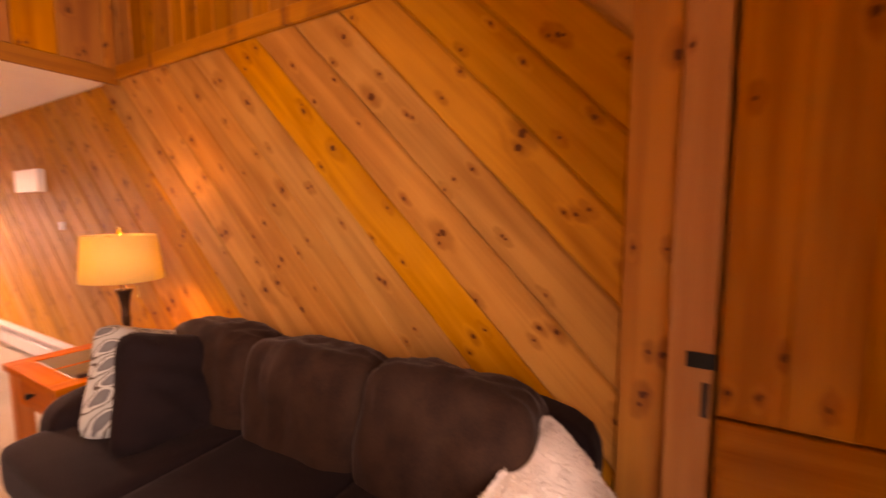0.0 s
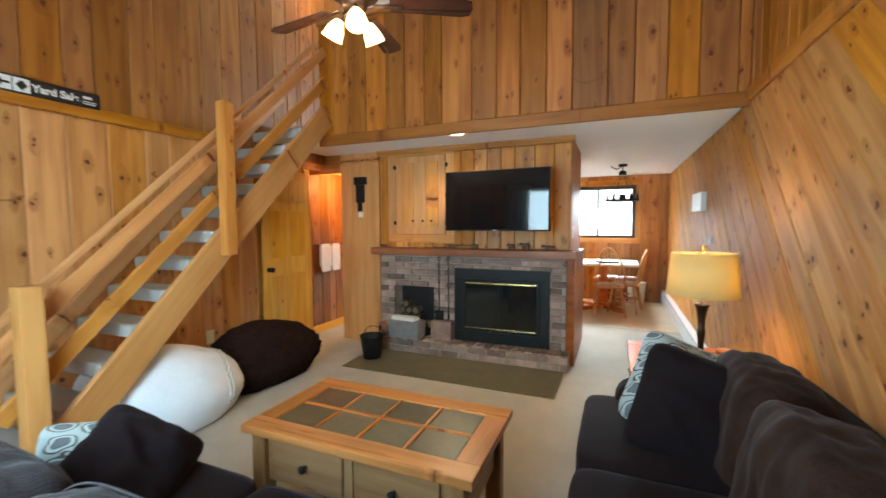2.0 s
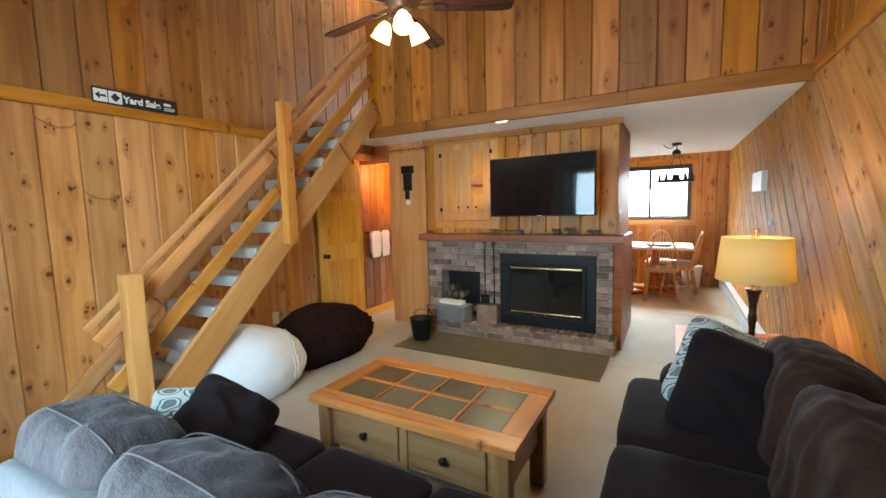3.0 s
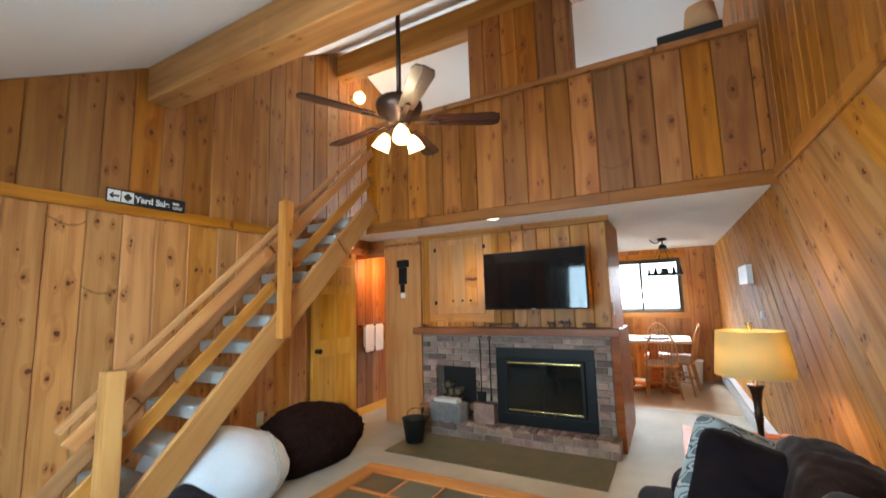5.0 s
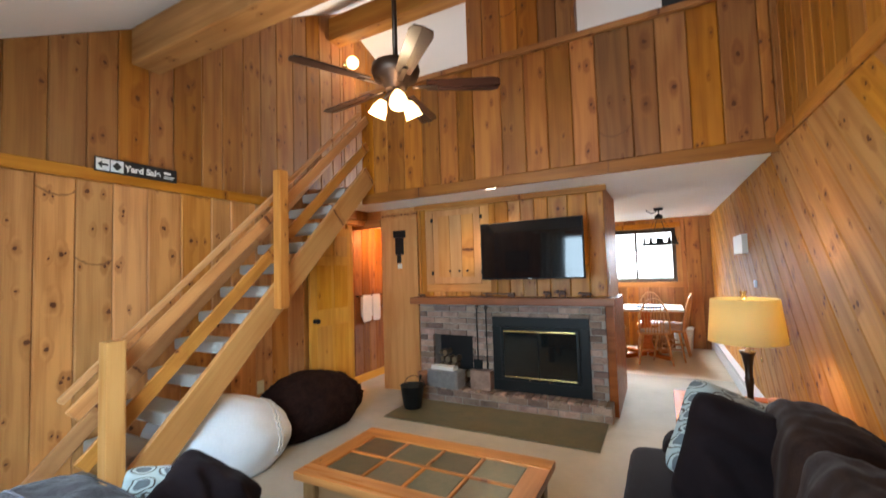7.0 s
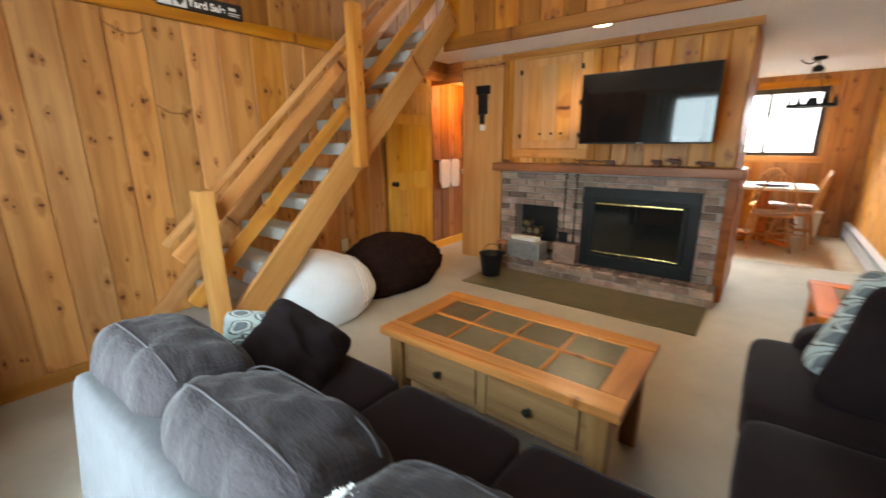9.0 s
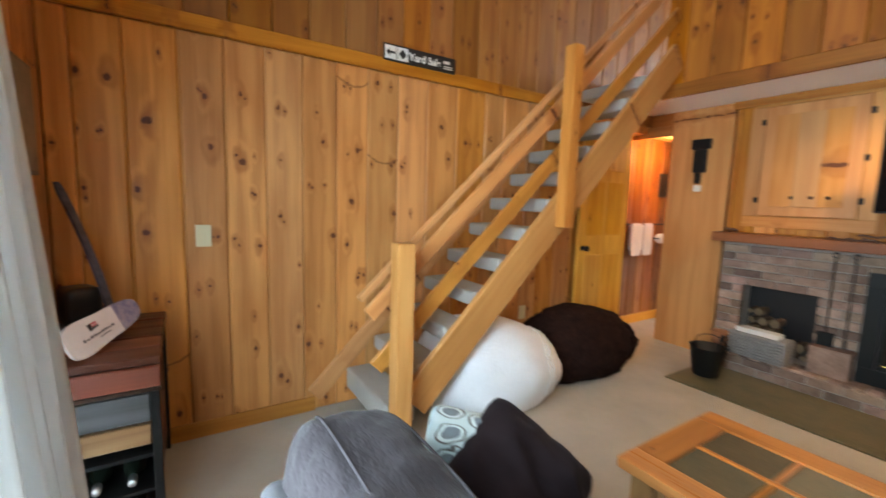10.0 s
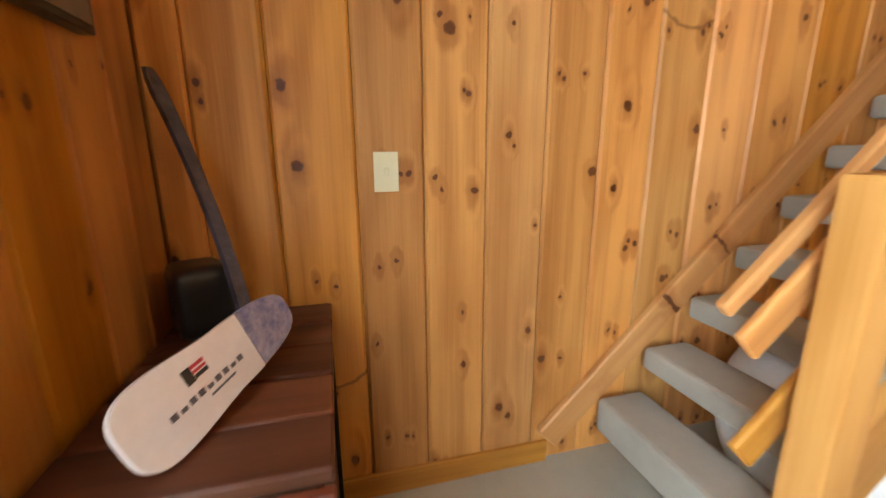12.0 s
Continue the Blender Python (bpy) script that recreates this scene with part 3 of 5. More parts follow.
backdrop2 = tagged(part("backdrop", box_bm(60, 0.1, 14, 0), glowing("bright_yard_backdrop", (0.80, 0.92, 1.0), 1.6), place=Matrix.Translation((0, -56, 6))), kind="structure")

# brick ledge and fire recess
ledge = tagged(thing("hearth_ledge", "low brick ledge in front of the fireplace", "hearth"), kind="structure")
boxp("mortar_bed", (-2.05, 4.215, 0), (0.06, 4.60, 0.142), MORTAR, ledge, bevel=0)
for a, b in (((-2.055, 4.40, 0.142), (-1.89, 4.60, 1.07)), ((-1.37, 4.40, 0.142), (-1.12, 4.60, 1.07)), ((-0.14, 4.40, 0.142), (0.02, 4.60, 1.07)), ((-1.89, 4.40, 0.71), (-1.37, 4.60, 1.07)), ((-1.12, 4.40, 0.95), (-0.14, 4.60, 1.07))):
    boxp("mortar_bed", a, b, MORTAR, block, bevel=0)

# ---- stairs ----
RISE, Y0 = 0.1855, 1.24
stairs = thing("staircase", "open pine staircase with grey carpeted treads along the board wall", "staircase")
for k in range(12):
    y, top = Y0 + k * RISE, Y0 + k * RISE - 0.985
    boxp("tread", (WX + 0.035, y, top - (0.135 if k == 0 else 0.088)), (-2.222, y + 0.20, top), STAIRCARPET, stairs, "grey carpeted tread", 0.030, 4)


def slanted(name, y0, z0, y1, z1, height, x0, x1, material, parent, label=""):
    """A board on edge that climbs with the stairs; z0, z1 are its lower edge."""
    l = math.hypot(y1 - y0, z1 - z0)
    a = math.atan2(z1 - z0, y1 - y0)
    h = height * math.cos(a)
    m = Matrix.Translation((((x0 + x1) / 2), (y0 + y1) / 2, (z0 + z1) / 2 + height / 2)) @ Matrix.Rotation(radians(90), 4, "Z") @ Matrix.Rotation(-a, 4, "Y")
    return part(name, box_bm(l, x1 - x0, h, 0.006), material, parent, label, m)


slanted("stringer", 1.40, 0.09, 3.66, 2.35, 0.29, -2.222, -2.182, PINE_RAIL, stairs)
slanted("stringer", 1.04, 0.03, 3.70, 2.69, 0.15, WX + 0.001, WX + 0.034, PINE_RAIL, stairs)
slanted("handrail", 1.12, 0.80, 3.60, 3.14, 0.055, -2.280, -2.250, PINE_RAIL, stairs, "rounded pine handrail")
slanted("rail_board", 1.16, 0.69, 3.68, 3.06, 0.115, -2.246, -2.223, RAILORANGE, stairs)
slanted("rail_board", 1.20, 0.40, 3.68, 2.76, 0.13, -2.246, -2.223, RAILORANGE, stairs)
boxp("newel_post", (-2.182, 1.25, 0), (-2.092, 1.345, 1.125), PINE_RAIL, stairs, "", 0.012, 2, "z")
boxp("newel_post", (-2.182, 2.39, 1.19), (-2.098, 2.475, 2.29), RAILORANGE, stairs, "", 0.012, 2, "z")

# ---- coffee table ----
table = thing("coffee_table", "rustic wooden coffee table with inlaid slate tiles and two drawers", "coffee table", pose(-0.55, 1.908, 0))
for a, b, g in (((-0.56, -0.31, 0.462), (0.56, -0.205, 0.50), "x"), ((-0.56, 0.205, 0.462), (0.56, 0.31, 0.50), "x"), ((-0.56, -0.205, 0.462), (-0.455, 0.205, 0.50), "y"), ((0.455, -0.205, 0.462), (0.56, 0.205, 0.50), "y"), ((-0.455, -0.01, 0.462), (0.455, 0.01, 0.499), "x")):
    boxp("top_board", a, b, TABLEWOOD, table, "", 0.006, 2, g)
for i in range(3):
    for j in (-1, 1):
        boxp("top_strip", (-0.2275 + i * 0.2275 - 0.009, 0.01 if j > 0 else -0.205, 0.462), (-0.2275 + i * 0.2275 + 0.009, 0.205 if j > 0 else -0.01, 0.499), TABLEWOOD, table, "", 0.003, 1, "y")
for i in range(4):
    for j in range(2):
        x0 = -0.455 + i * 0.2275 + (0 if i == 0 else 0.009)
        x1 = -0.455 + (i + 1) * 0.2275 - (0 if i == 3 else 0.009)
        boxp("slate_tile", (x0 + 0.003, -0.202 + j * 0.213, 0.47), (x1 - 0.003, -0.202 + j * 0.213 + 0.189, 0.4955), SLATE, table, "dark green-grey slate tile", 0.003)
for sy in (-1, 1):
    boxp("apron", (-0.45, sy * 0.245 - 0.012, 0.235), (0.45, sy * 0.245 + 0.012, 0.462), TABLETAN, table)
for sx in (-1, 1):
    boxp("side_panel", (sx * 0.48 - 0.012, -0.22, 0.235), (sx * 0.48 + 0.012, 0.22, 0.462), TABLETAN, table, "", 0.002, 1, "y")
    for sy in (-1, 1):
        boxp("leg", (sx * 0.485 - 0.037, sy * 0.25 - 0.037, 0), (sx * 0.485 + 0.037, sy * 0.25 + 0.037, 0.4615), TABLETAN, table, "", 0.006, 1, "z")
    d = boxp("drawer", (sx * 0.222 - 0.195, -0.272, 0.262), (sx * 0.222 + 0.195, -0.258, 0.442), TABLETAN, table, "", 0.005)
    kn = lathe_bm([(0.010, 0), (0.008, 0.012), (0.017, 0.020), (0.018, 0.028), (0.010, 0.034)], 14)
    part("knob", kn, BLACK, d, "black iron knob", d.matrix_basis.inverted() @ pose(sx * 0.222, -0.272, 0.352, 90), True)
boxp("divider", (-0.022, -0.268, 0.235), (0.022, -0.2575, 0.462), TABLETAN, table, "", 0.002, 1, "z")


# ---- soft things ----
def soft_map(p, size, k, crown):
    x, y, z = p
    r = (abs(x) ** k + abs(y) ** k + abs(z) ** k) ** (1 / k)
    x, y, z = x / r, y / r, z / r
    c = 1 + crown * (1 - x * x) * (1 - y * y)
    return Vector((x * size[0] / 2, y * size[1] / 2, z * size[2] / 2 * c))


def soft_bm(w, d, h, k=5.0, crown=0.15, crease=0.006, seed=1, cuts=12, freq=7.0):
    """A stuffed box: rounded edges, crowned faces and soft creases."""
    bm = bmesh.new()
    bmesh.ops.create_cube(bm, size=2)
    bmesh.ops.subdivide_edges(bm, edges=bm.edges[:], cuts=cuts, use_grid_fill=True)
    for v in bm.verts:
        q = soft_map(v.co, (w, d, h), k, crown)
        n = noise.noise(Vector((q.x * freq + seed * 7.1, q.y * freq, q.z * freq * 0.7))) + 0.5 * noise.noise(Vector((q.x * freq * 2.6, q.y * freq * 2.6 + seed, q.z * freq)))
        v.co = q + q.normalized() * n * crease
    return bm


def pillow_bm(w, h, t, seed=1, cuts=18, crease=0.014):
    """A stuffed square pillow, upright in x and z."""
    bm = bmesh.new()
    bmesh.ops.create_cube(bm, size=2)
    bmesh.ops.subdivide_edges(bm, edges=bm.edges[:], cuts=cuts, use_grid_fill=True)
    for v in bm.verts:
        x, y, z = v.co
        f = max(0.0, (1 - abs(x) ** 3) * (1 - abs(z) ** 3)) ** 0.5
        n = noise.noise(Vector((x * 2.2 + seed * 3.3, z * 4.5 + x, y))) * crease * (0.3 + f)
        s = 1 - 0.05 * (1 - z * z) - 0.10 * abs(z) ** 7
        r = 1 - 0.05 * (1 - x * x) - 0.10 * abs(x) ** 7
        v.co = Vector((x * w / 2 * s, y * (t / 2 * f + 0.006) + n * 2, z * h / 2 * r))
    bmesh.ops.remove_doubles(bm, verts=bm.verts, dist=0.0005)
    return bm


def tube_bm(points, r, n=6):
    bm = bmesh.new()
    pts = [Vector(p) for p in points]
    rings = []
    for i, p in enumerate(pts):
        d = (pts[min(i + 1, len(pts) - 1)] - pts[max(i - 1, 0)]).normalized()
        a = d.orthogonal().normalized() if not rings else (last - d * last.dot(d)).normalized()
        last = a
        b = d.cross(a)
        rings.append([bm.verts.new(p + (a * math.cos(2 * math.pi * j / n) + b * math.sin(2 * math.pi * j / n)) * r) for j in range(n)])
    for p, q in zip(rings, rings[1:]):
        for j in range(n):
            bm.faces.new((p[j], p[(j + 1) % n], q[(j + 1) % n], q[j]))
    bm.faces.new(rings[0][::-1])
    bm.faces.new(rings[-1])
    return bm


def cushion(parent, name, w, d, h, place, material=None, seed=1, piping=(), **kw):
    ob = part(name, soft_bm(w, d, h, seed=seed, **kw), material or SOFA, parent, "", place, True)
    for zs, ys in piping:
        k, crown = kw.get("k", 5.0), kw.get("crown", 0.15)
        path = [soft_map((s, ys, zs), (w, d, h), k, crown) * 1.01 for s in [i / 14 - 1 for i in range(0, 29)]]
        part("piping", tube_bm(path, 0.0032), SOFAPIPE, ob, "pale piping cord", None, True)
    return ob


sofa = thing("sofa", "charcoal corduroy three-seat sofa with its back to the glass patio door", "sofa")
part("base", soft_bm(1.60, 0.80, 0.26, 12, 0.0, 0.002), SOFA, sofa, "", pose(-0.48, 0.93, 0.17), True)
part("back_frame", soft_bm(1.60, 0.16, 0.70, 10, 0.05, 0.003), SOFABACK_LIT, sofa, "", pose(-0.48, 0.545, 0.39, -6), True)
for i, x in enumerate((-1.01, -0.475, 0.06)):
    cushion(sofa, "seat_cushion", 0.535, 0.66, 0.17, pose(x, 1.06, 0.375), seed=i + 3, k=9, crown=0.08, crease=0.003, piping=((0.98, 0.97),))
    cushion(sofa, "back_cushion", 0.565, 0.30, 0.48, pose(x, 0.665, 0.605, -12), CORD, seed=i + 9, k=4.6, crown=0.05, crease=0.018, cuts=26, freq=9.0, piping=((0.96, 0.55), (0.96, -0.6)))
part("arm", soft_bm(0.14, 0.80, 0.42, 8, 0.1, 0.004), SOFA, sofa, "", pose(-1.35, 0.95, 0.26), True)
for x in (-1.2, 0.2):
    for y in (0.62, 1.25):
        boxp("foot", (x - 0.03, y - 0.03, 0), (x + 0.03, y + 0.03, 0.06), BRONZE, sofa)

sofa2 = thing("sofa", "dark brown corduroy sofa along the diagonal board wall", "sofa")
part("base", soft_bm(0.84, 2.18, 0.26, 12, 0.0, 0.002), SOFA, sofa2, "", pose(0.78, 1.68, 0.17), True)
part("back_frame", soft_bm(0.20, 2.20, 0.68, 8, 0.05, 0.003), SOFA, sofa2, "", pose(1.16, 1.69, 0.39, 0, 5), True)
part("arm", soft_bm(0.76, 0.20, 0.52, 6, 0.12, 0.006), SOFA, sofa2, "", pose(0.85, 2.685, 0.30), True)
part("arm", soft_bm(0.86, 0.16, 0.46, 6, 0.12, 0.006), SOFA, sofa2, "", pose(0.78, 0.66, 0.26), True)
for y, w in ((1.04, 0.60), (1.645, 0.60), (2.325, 0.75)):
    cushion(sofa2, "seat_cushion", 0.66, w, 0.18, pose(0.65, y, 0.375), seed=int(y * 10), k=9, crown=0.06, crease=0.003)
for i, y in enumerate((1.05, 1.655, 2.26)):
    cushion(sofa2, "back_cushion", 0.30, 0.625, 0.47, pose(1.0, y, 0.60, 0, 12), CORDBROWN, seed=i + 23, k=4.6, crown=0.05, crease=0.020, cuts=26, freq=9.0)
for x in (0.4, 1.1):
    for y in (0.7, 2.66):
        boxp("foot", (x - 0.03, y - 0.03, 0), (x + 0.03, y + 0.03, 0.06), BRONZE, sofa2)


def pillow(label, place, w=0.46, material=None, seed=1, t=0.17):
    ob = part("throw_pillow", pillow_bm(w, w, t, seed), material or SOFA, None, label, place, True)
    return tagged(ob, category="pillow")


pillow("charcoal throw pillow leaning on the sofa's end", pose(-1.10, 1.13, 0.565, -44, 0, 80) @ pose(0, 0, 0, 0, 52), 0.38, seed=2)
pillow("pale pillow with grey and brown ovals on the sofa", pose(-1.23, 1.07, 0.575, -20, 0, 60) @ pose(0, 0, 0, 0, 10), 0.30, PATTERN, 3, 0.14)
pillow("large dark brown throw pillow on the sofa", pose(0.79, 2.24, 0.605, -24, 0, 2) @ pose(0, 0, 0, 0, 17), 0.50, seed=4)
pillow("pale pillow with grey and brown ovals behind a dark pillow", pose(0.76, 2.42, 0.625, -22, 0, 2) @ pose(0, 0, 0, 0, 20), 0.47, PATTERN, 5, 0.14)
_fp = pillow("white shaggy fur pillow at the sofa's end", pose(0.94, 0.68, 0.50, 24, 0, 150) @ pose(0, 0, 0, 0, 28), 0.42, FUR, 6, 0.2)


def tufts(parent, mesh_bm, n, length, seed):
    """Short tapering locks over a surface."""
    rnd = random.Random(seed)
    bm = bmesh.new()
    faces = [f for f in mesh_bm.faces]
    for _ in range(n):
        f = rnd.choice(faces)
        a, b, c = [v.co for v in rnd.sample(list(f.verts), 3)]
        u, w = rnd.random(), rnd.random()
        if u + w > 1:
            u, w = 1 - u, 1 - w
        p = a + (b - a) * u + (c - a) * w
        d = (f.normal + Vector((rnd.uniform(-1, 1), rnd.uniform(-1, 1), rnd.uniform(-1, 0.6))) * 0.8).normalized()
        s = d.orthogonal().normalized() * 0.004
        t = d.cross(s).normalized() * 0.004
        tip = bm.verts.new(p + d * length * rnd.uniform(0.6, 1.2))
        base = [bm.verts.new(p + s), bm.verts.new(p - s * 0.5 + t), bm.verts.new(p - s * 0.5 - t)]
        for i in range(3):
            bm.faces.new((base[i], base[(i + 1) % 3], tip))
    return bm


_src = pillow_bm(0.42, 0.42, 0.2, 6)
tagged(part("fur", tufts(None, _src, 11000, 0.014, 4), FUR, _fp), kind="stuff")
_src.free()
throw = thing("fur_throw", "white shaggy fur throw draped over the sofa back", "throw", pose(0.0, 0.62, 0.805, 0, 0, 4))
_tb = soft_bm(0.38, 0.20, 0.05, 4, 0.3, 0.012, 5)
tagged(part("fur", tufts(None, _tb, 12000, 0.015, 9), FUR, throw), kind="stuff")
part("backing", _tb, FUR, throw, "", None, True)

# bean bags
def bean(label, place, sx, sy, sz, material, seed, slope=0.0, seam=None, folds=0.0):
    """A slumped sack with its long way along y; slope lowers its far end."""
    b = thing("bean_bag", label, "bean bag", place)
    def shape(p):
        t = (p.z + 0.62) / 1.62
        side = 1 + 0.06 * math.sin(math.pi * min(1, max(0, t)))
        n = noise.noise(Vector((p.x * 1.7 + seed, p.y * 1.7, p.z * 1.7))) * 0.04 + noise.noise(Vector((p.x * 5, p.y * 5 + seed, p.z * 4))) * 0.010
        n += folds * noise.noise(Vector((p.x * 9 + seed, p.y * 3, p.z * 12)))
        q = Vector((p.x * sx * side, p.y * sy * side, max(t, 0) * sz * (1 - slope * p.y)))
        q += Vector((p.x, p.y, p.z * 0.6 if t > 0.03 else 0)) * n
        q.z = max(q.z, 0)
        return q
    bm = bmesh.new()
    bmesh.ops.create_uvsphere(bm, u_segments=56, v_segments=40, radius=1)
    for v in bm.verts:
        v.co = shape(v.co.copy())
    part("cover", bm, material, b, "", None, True)
    if seam:
        for at in (0.60, 0.66):
            pts = []
            for i in range(61):
                a = math.pi * (-0.12 + 1.24 * i / 60)
                c = math.sqrt(1 - at * at)
                pts.append(shape(Vector((math.cos(a) * c, at + 0.012 * math.sin(i * 1.9), math.sin(a) * c)) * (1.012 + 0.012 * math.sin(i * 2.3))))
            part("seam", tube_bm(pts, 0.007), seam, b, "gathered seam", None, True)
    return b


bean("large white bean bag slumped under the stairs", pose(-2.45, 2.12, 0, 0, 0, -14), 0.35, 0.50, 0.575, BEANWHITE, 3, 0.15, mat("bean_seam", (0.62, 0.58, 0.52), 0.9))
bean("dark brown fluffy bean bag under the stairs", pose(-2.47, 3.06, 0, 0, 0, -4), 0.29, 0.56, 0.535, BEANDARK, 8, 0.12, BEANDARK, 0.035)

# ---- end table and lamp ----
endt = thing("end_table", "orange-stained end table with slate inlay between sofa and wall", "end table", pose(0.86, 3.13, 0))
for a, b, g in (((-0.31, -0.335, 0.535), (0.31, -0.235, 0.57), "x"), ((-0.31, 0.235, 0.535), (0.31, 0.335, 0.57), "x"), ((-0.31, -0.235, 0.535), (-0.21, 0.235, 0.57), "y"), ((0.21, -0.235, 0.535), (0.31, 0.235, 0.57), "y"), ((-0.21, -0.009, 0.535), (0.21, 0.009, 0.569), "x")):
    boxp("top_board", a, b, OAK, endt, "", 0.005, 2, g)
for j in range(2):
    boxp("slate_tile", (-0.207, -0.232 + j * 0.244, 0.54), (0.207, -0.012 + j * 0.244, 0.566), SLATE, endt, "slate tile", 0.003)
for sx in (-1, 1):
    for sy in (-1, 1):
        boxp("leg", (sx * 0.26 - 0.035, sy * 0.28 - 0.035, 0), (sx * 0.26 + 0.035, sy * 0.28 + 0.035, 0.534), OAK, endt, "", 0.005, 1, "z")
boxp("side_panel", (-0.275, -0.24, 0.36), (-0.255, 0.24, 0.534), OAK, endt, "", 0.003, 1, "y")
boxp("side_panel", (0.255, -0.24, 0.36), (0.275, 0.24, 0.534), OAK, endt, "", 0.003, 1, "y")
boxp("side_panel", (-0.22, -0.285, 0.36), (0.22, -0.265, 0.534), OAK, endt)
boxp("shelf", (-0.25, -0.27, 0.12), (0.25, 0.27, 0.145), OAK, endt)
part("knob", lathe_bm([(0.010, 0), (0.008, 0.012), (0.017, 0.020), (0.018, 0.028), (0.010, 0.034)], 14), BLACK, endt, "black iron knob", pose(-0.275, 0.05, 0.45, 0, -90), True)

lampo = thing("table_lamp", "lit table lamp with dark bronze base and amber cloth drum shade", "lamp", pose(0.92, 2.98, 0.571))
part("base", lathe_bm([(0.075, 0), (0.078, 0.01), (0.05, 0.022), (0.018, 0.035), (0.013, 0.07), (0.016, 0.16), (0.020, 0.20), (0.024, 0.205), (0.018, 0.215), (0.024, 0.225), (0.018, 0.235), (0.020, 0.29), (0.030, 0.35), (0.040, 0.372), (0.040, 0.378), (0.012, 0.38), (0.010, 0.46)], 24), BRONZE, lampo, "", None, True)
_sb = bmesh.new()
_rings = [(0.185, 0.430), (0.162, 0.668), (0.1595, 0.668), (0.1825, 0.430)]
_vr = [[_sb.verts.new((r * math.cos(2 * math.pi * i / 40), r * math.sin(2 * math.pi * i / 40), z)) for i in range(40)] for r, z in _rings]
for _a in range(4):
    for _i in range(40):
        _sb.faces.new((_vr[_a][_i], _vr[_a][(_i + 1) % 40], _vr[(_a + 1) % 4][(_i + 1) % 40], _vr[(_a + 1) % 4][_i]))
part("shade", _sb, SHADE, lampo, "amber cloth drum shade", None, True)
part("harp", merge(rod_bm((0, 0, 0.45), (0, 0, 0.67), 0.003), rod_bm((-0.161, 0, 0.655), (0.161, 0, 0.655), 0.002), rod_bm((0, -0.161, 0.655), (0, 0.161, 0.655), 0.002)), BRASS, lampo)
part("finial", lathe_bm([(0.006, 0.668), (0.016, 0.675), (0.010, 0.69), (0.018, 0.705), (0.016, 0.712)], 14), BRASS, lampo, "", None, True)
part("pull_chain", merge(rod_bm((0.06, -0.02, 0.40), (0.06, -0.02, 0.34), 0.0015), rod_bm((0.06, -0.02, 0.345), (0.06, -0.02, 0.325), 0.005)), BRASS, lampo)
part("bulb", lathe_bm([(0.013, 0.46), (0.03, 0.51), (0.032, 0.54), (0.02, 0.57), (0.004, 0.58)], 16), glowing("lamp_bulb_glass", (1.0, 0.78, 0.45), 10.0), lampo, "", None, True).visible_shadow = False
jar = tagged(part("candle_jar", lathe_bm([(0.045, 0), (0.055, 0.02), (0.055, 0.075), (0.045, 0.08)], 20), mat("amber_glass_jar", (0.35, 0.17, 0.05), 0.2), None, "small amber jar with a wooden lid on the end table", pose(1.06, 3.06, 0.571), True), category="jar")
part("lid", lathe_bm([(0.05, 0.081), (0.052, 0.098), (0.045, 0.102)], 20), OAK, jar, "wooden lid", None, True)
tagged(boxp("book", (0.94, 2.82, 0.571), (1.12, 2.92, 0.583), mat("notepad_paper", (0.75, 0.70, 0.55), 0.8), None, "cream notepad lying on the end table"), category="notepad")
tagged(boxp("remote_control", (0.66, 2.86, 0.571), (0.80, 2.90, 0.589), BLACKPAINT, None, "black remote control on the end table", 0.006, 2), category="remote")

# ---- television ----
tv = thing("television", "black flat television on a swivel arm above the mantel", "television", pose(-0.59, 4.03, 1.625, 0, 0, -2.0))
boxp("housing", (-0.505, -0.012, -0.285), (0.505, 0.03, 0.285), MATTEBLACK, tv, "", 0.006, 2)
boxp("screen", (-0.495, -0.0145, -0.272), (0.495, -0.0121, 0.276), SCREEN, tv, "glossy black screen", 0)
boxp("badge", (-0.02, -0.0150, -0.281), (0.02, -0.0122, -0.276), WHITEPLASTIC, tv, "", 0)
boxp("wall_arm", (-0.06, 0.03, -0.06), (0.06, 0.42, 0.06), BLACK, tv)

# ---- cabinet ----
cab = thing("wall_cabinet", "built-in pine cabinet door beside the television, closed", "cabinet")
for a, b, g in (((-1.95, 4.395, 1.20), (-1.14, 4.42, 1.29), "x"), ((-1.95, 4.395, 2.16), (-1.14, 4.42, 2.18), "x"), ((-1.95, 4.395, 1.29), (-1.85, 4.42, 2.16), "z"), ((-1.24, 4.395, 1.29), (-1.14, 4.42, 2.16), "z")):
    boxp("frame", a, b, PINE_RAIL, cab, "", 0.003, 1, g)
cdoor = boxp("door", (-1.845, 4.384, 1.295), (-1.245, 4.418, 2.155), PINE_RAIL, cab, "", 0.004, 1, "z")
_ci = cdoor.matrix_basis.inverted()
for i in range(3):
    o = boxp("panel_board", (-1.77 + i * 0.150, 4.374, 1.37), (-1.622 + i * 0.150, 4.3835, 2.08), PINE_RAIL, cdoor, "", 0.009, 2, "z")
    o.matrix_basis = _ci @ o.matrix_basis
for x, z in ((-1.86, 1.42), (-1.86, 2.04), (-1.23, 1.42), (-1.23, 2.04), (-1.23, 1.72)):
    boxp("hinge", (x - 0.013, 4.376, z - 0.022), (x + 0.013, 4.3945, z + 0.022), BLACK, cab, "black iron hinge", 0.003)
for x in (-1.62, -1.50, -1.40):
    part("knob", lathe_bm([(0.006, 0), (0.005, 0.01), (0.013, 0.016), (0.010, 0.026)], 12), BLACK, cab, "small black knob", pose(x, 4.374, 1.44, 90), True)

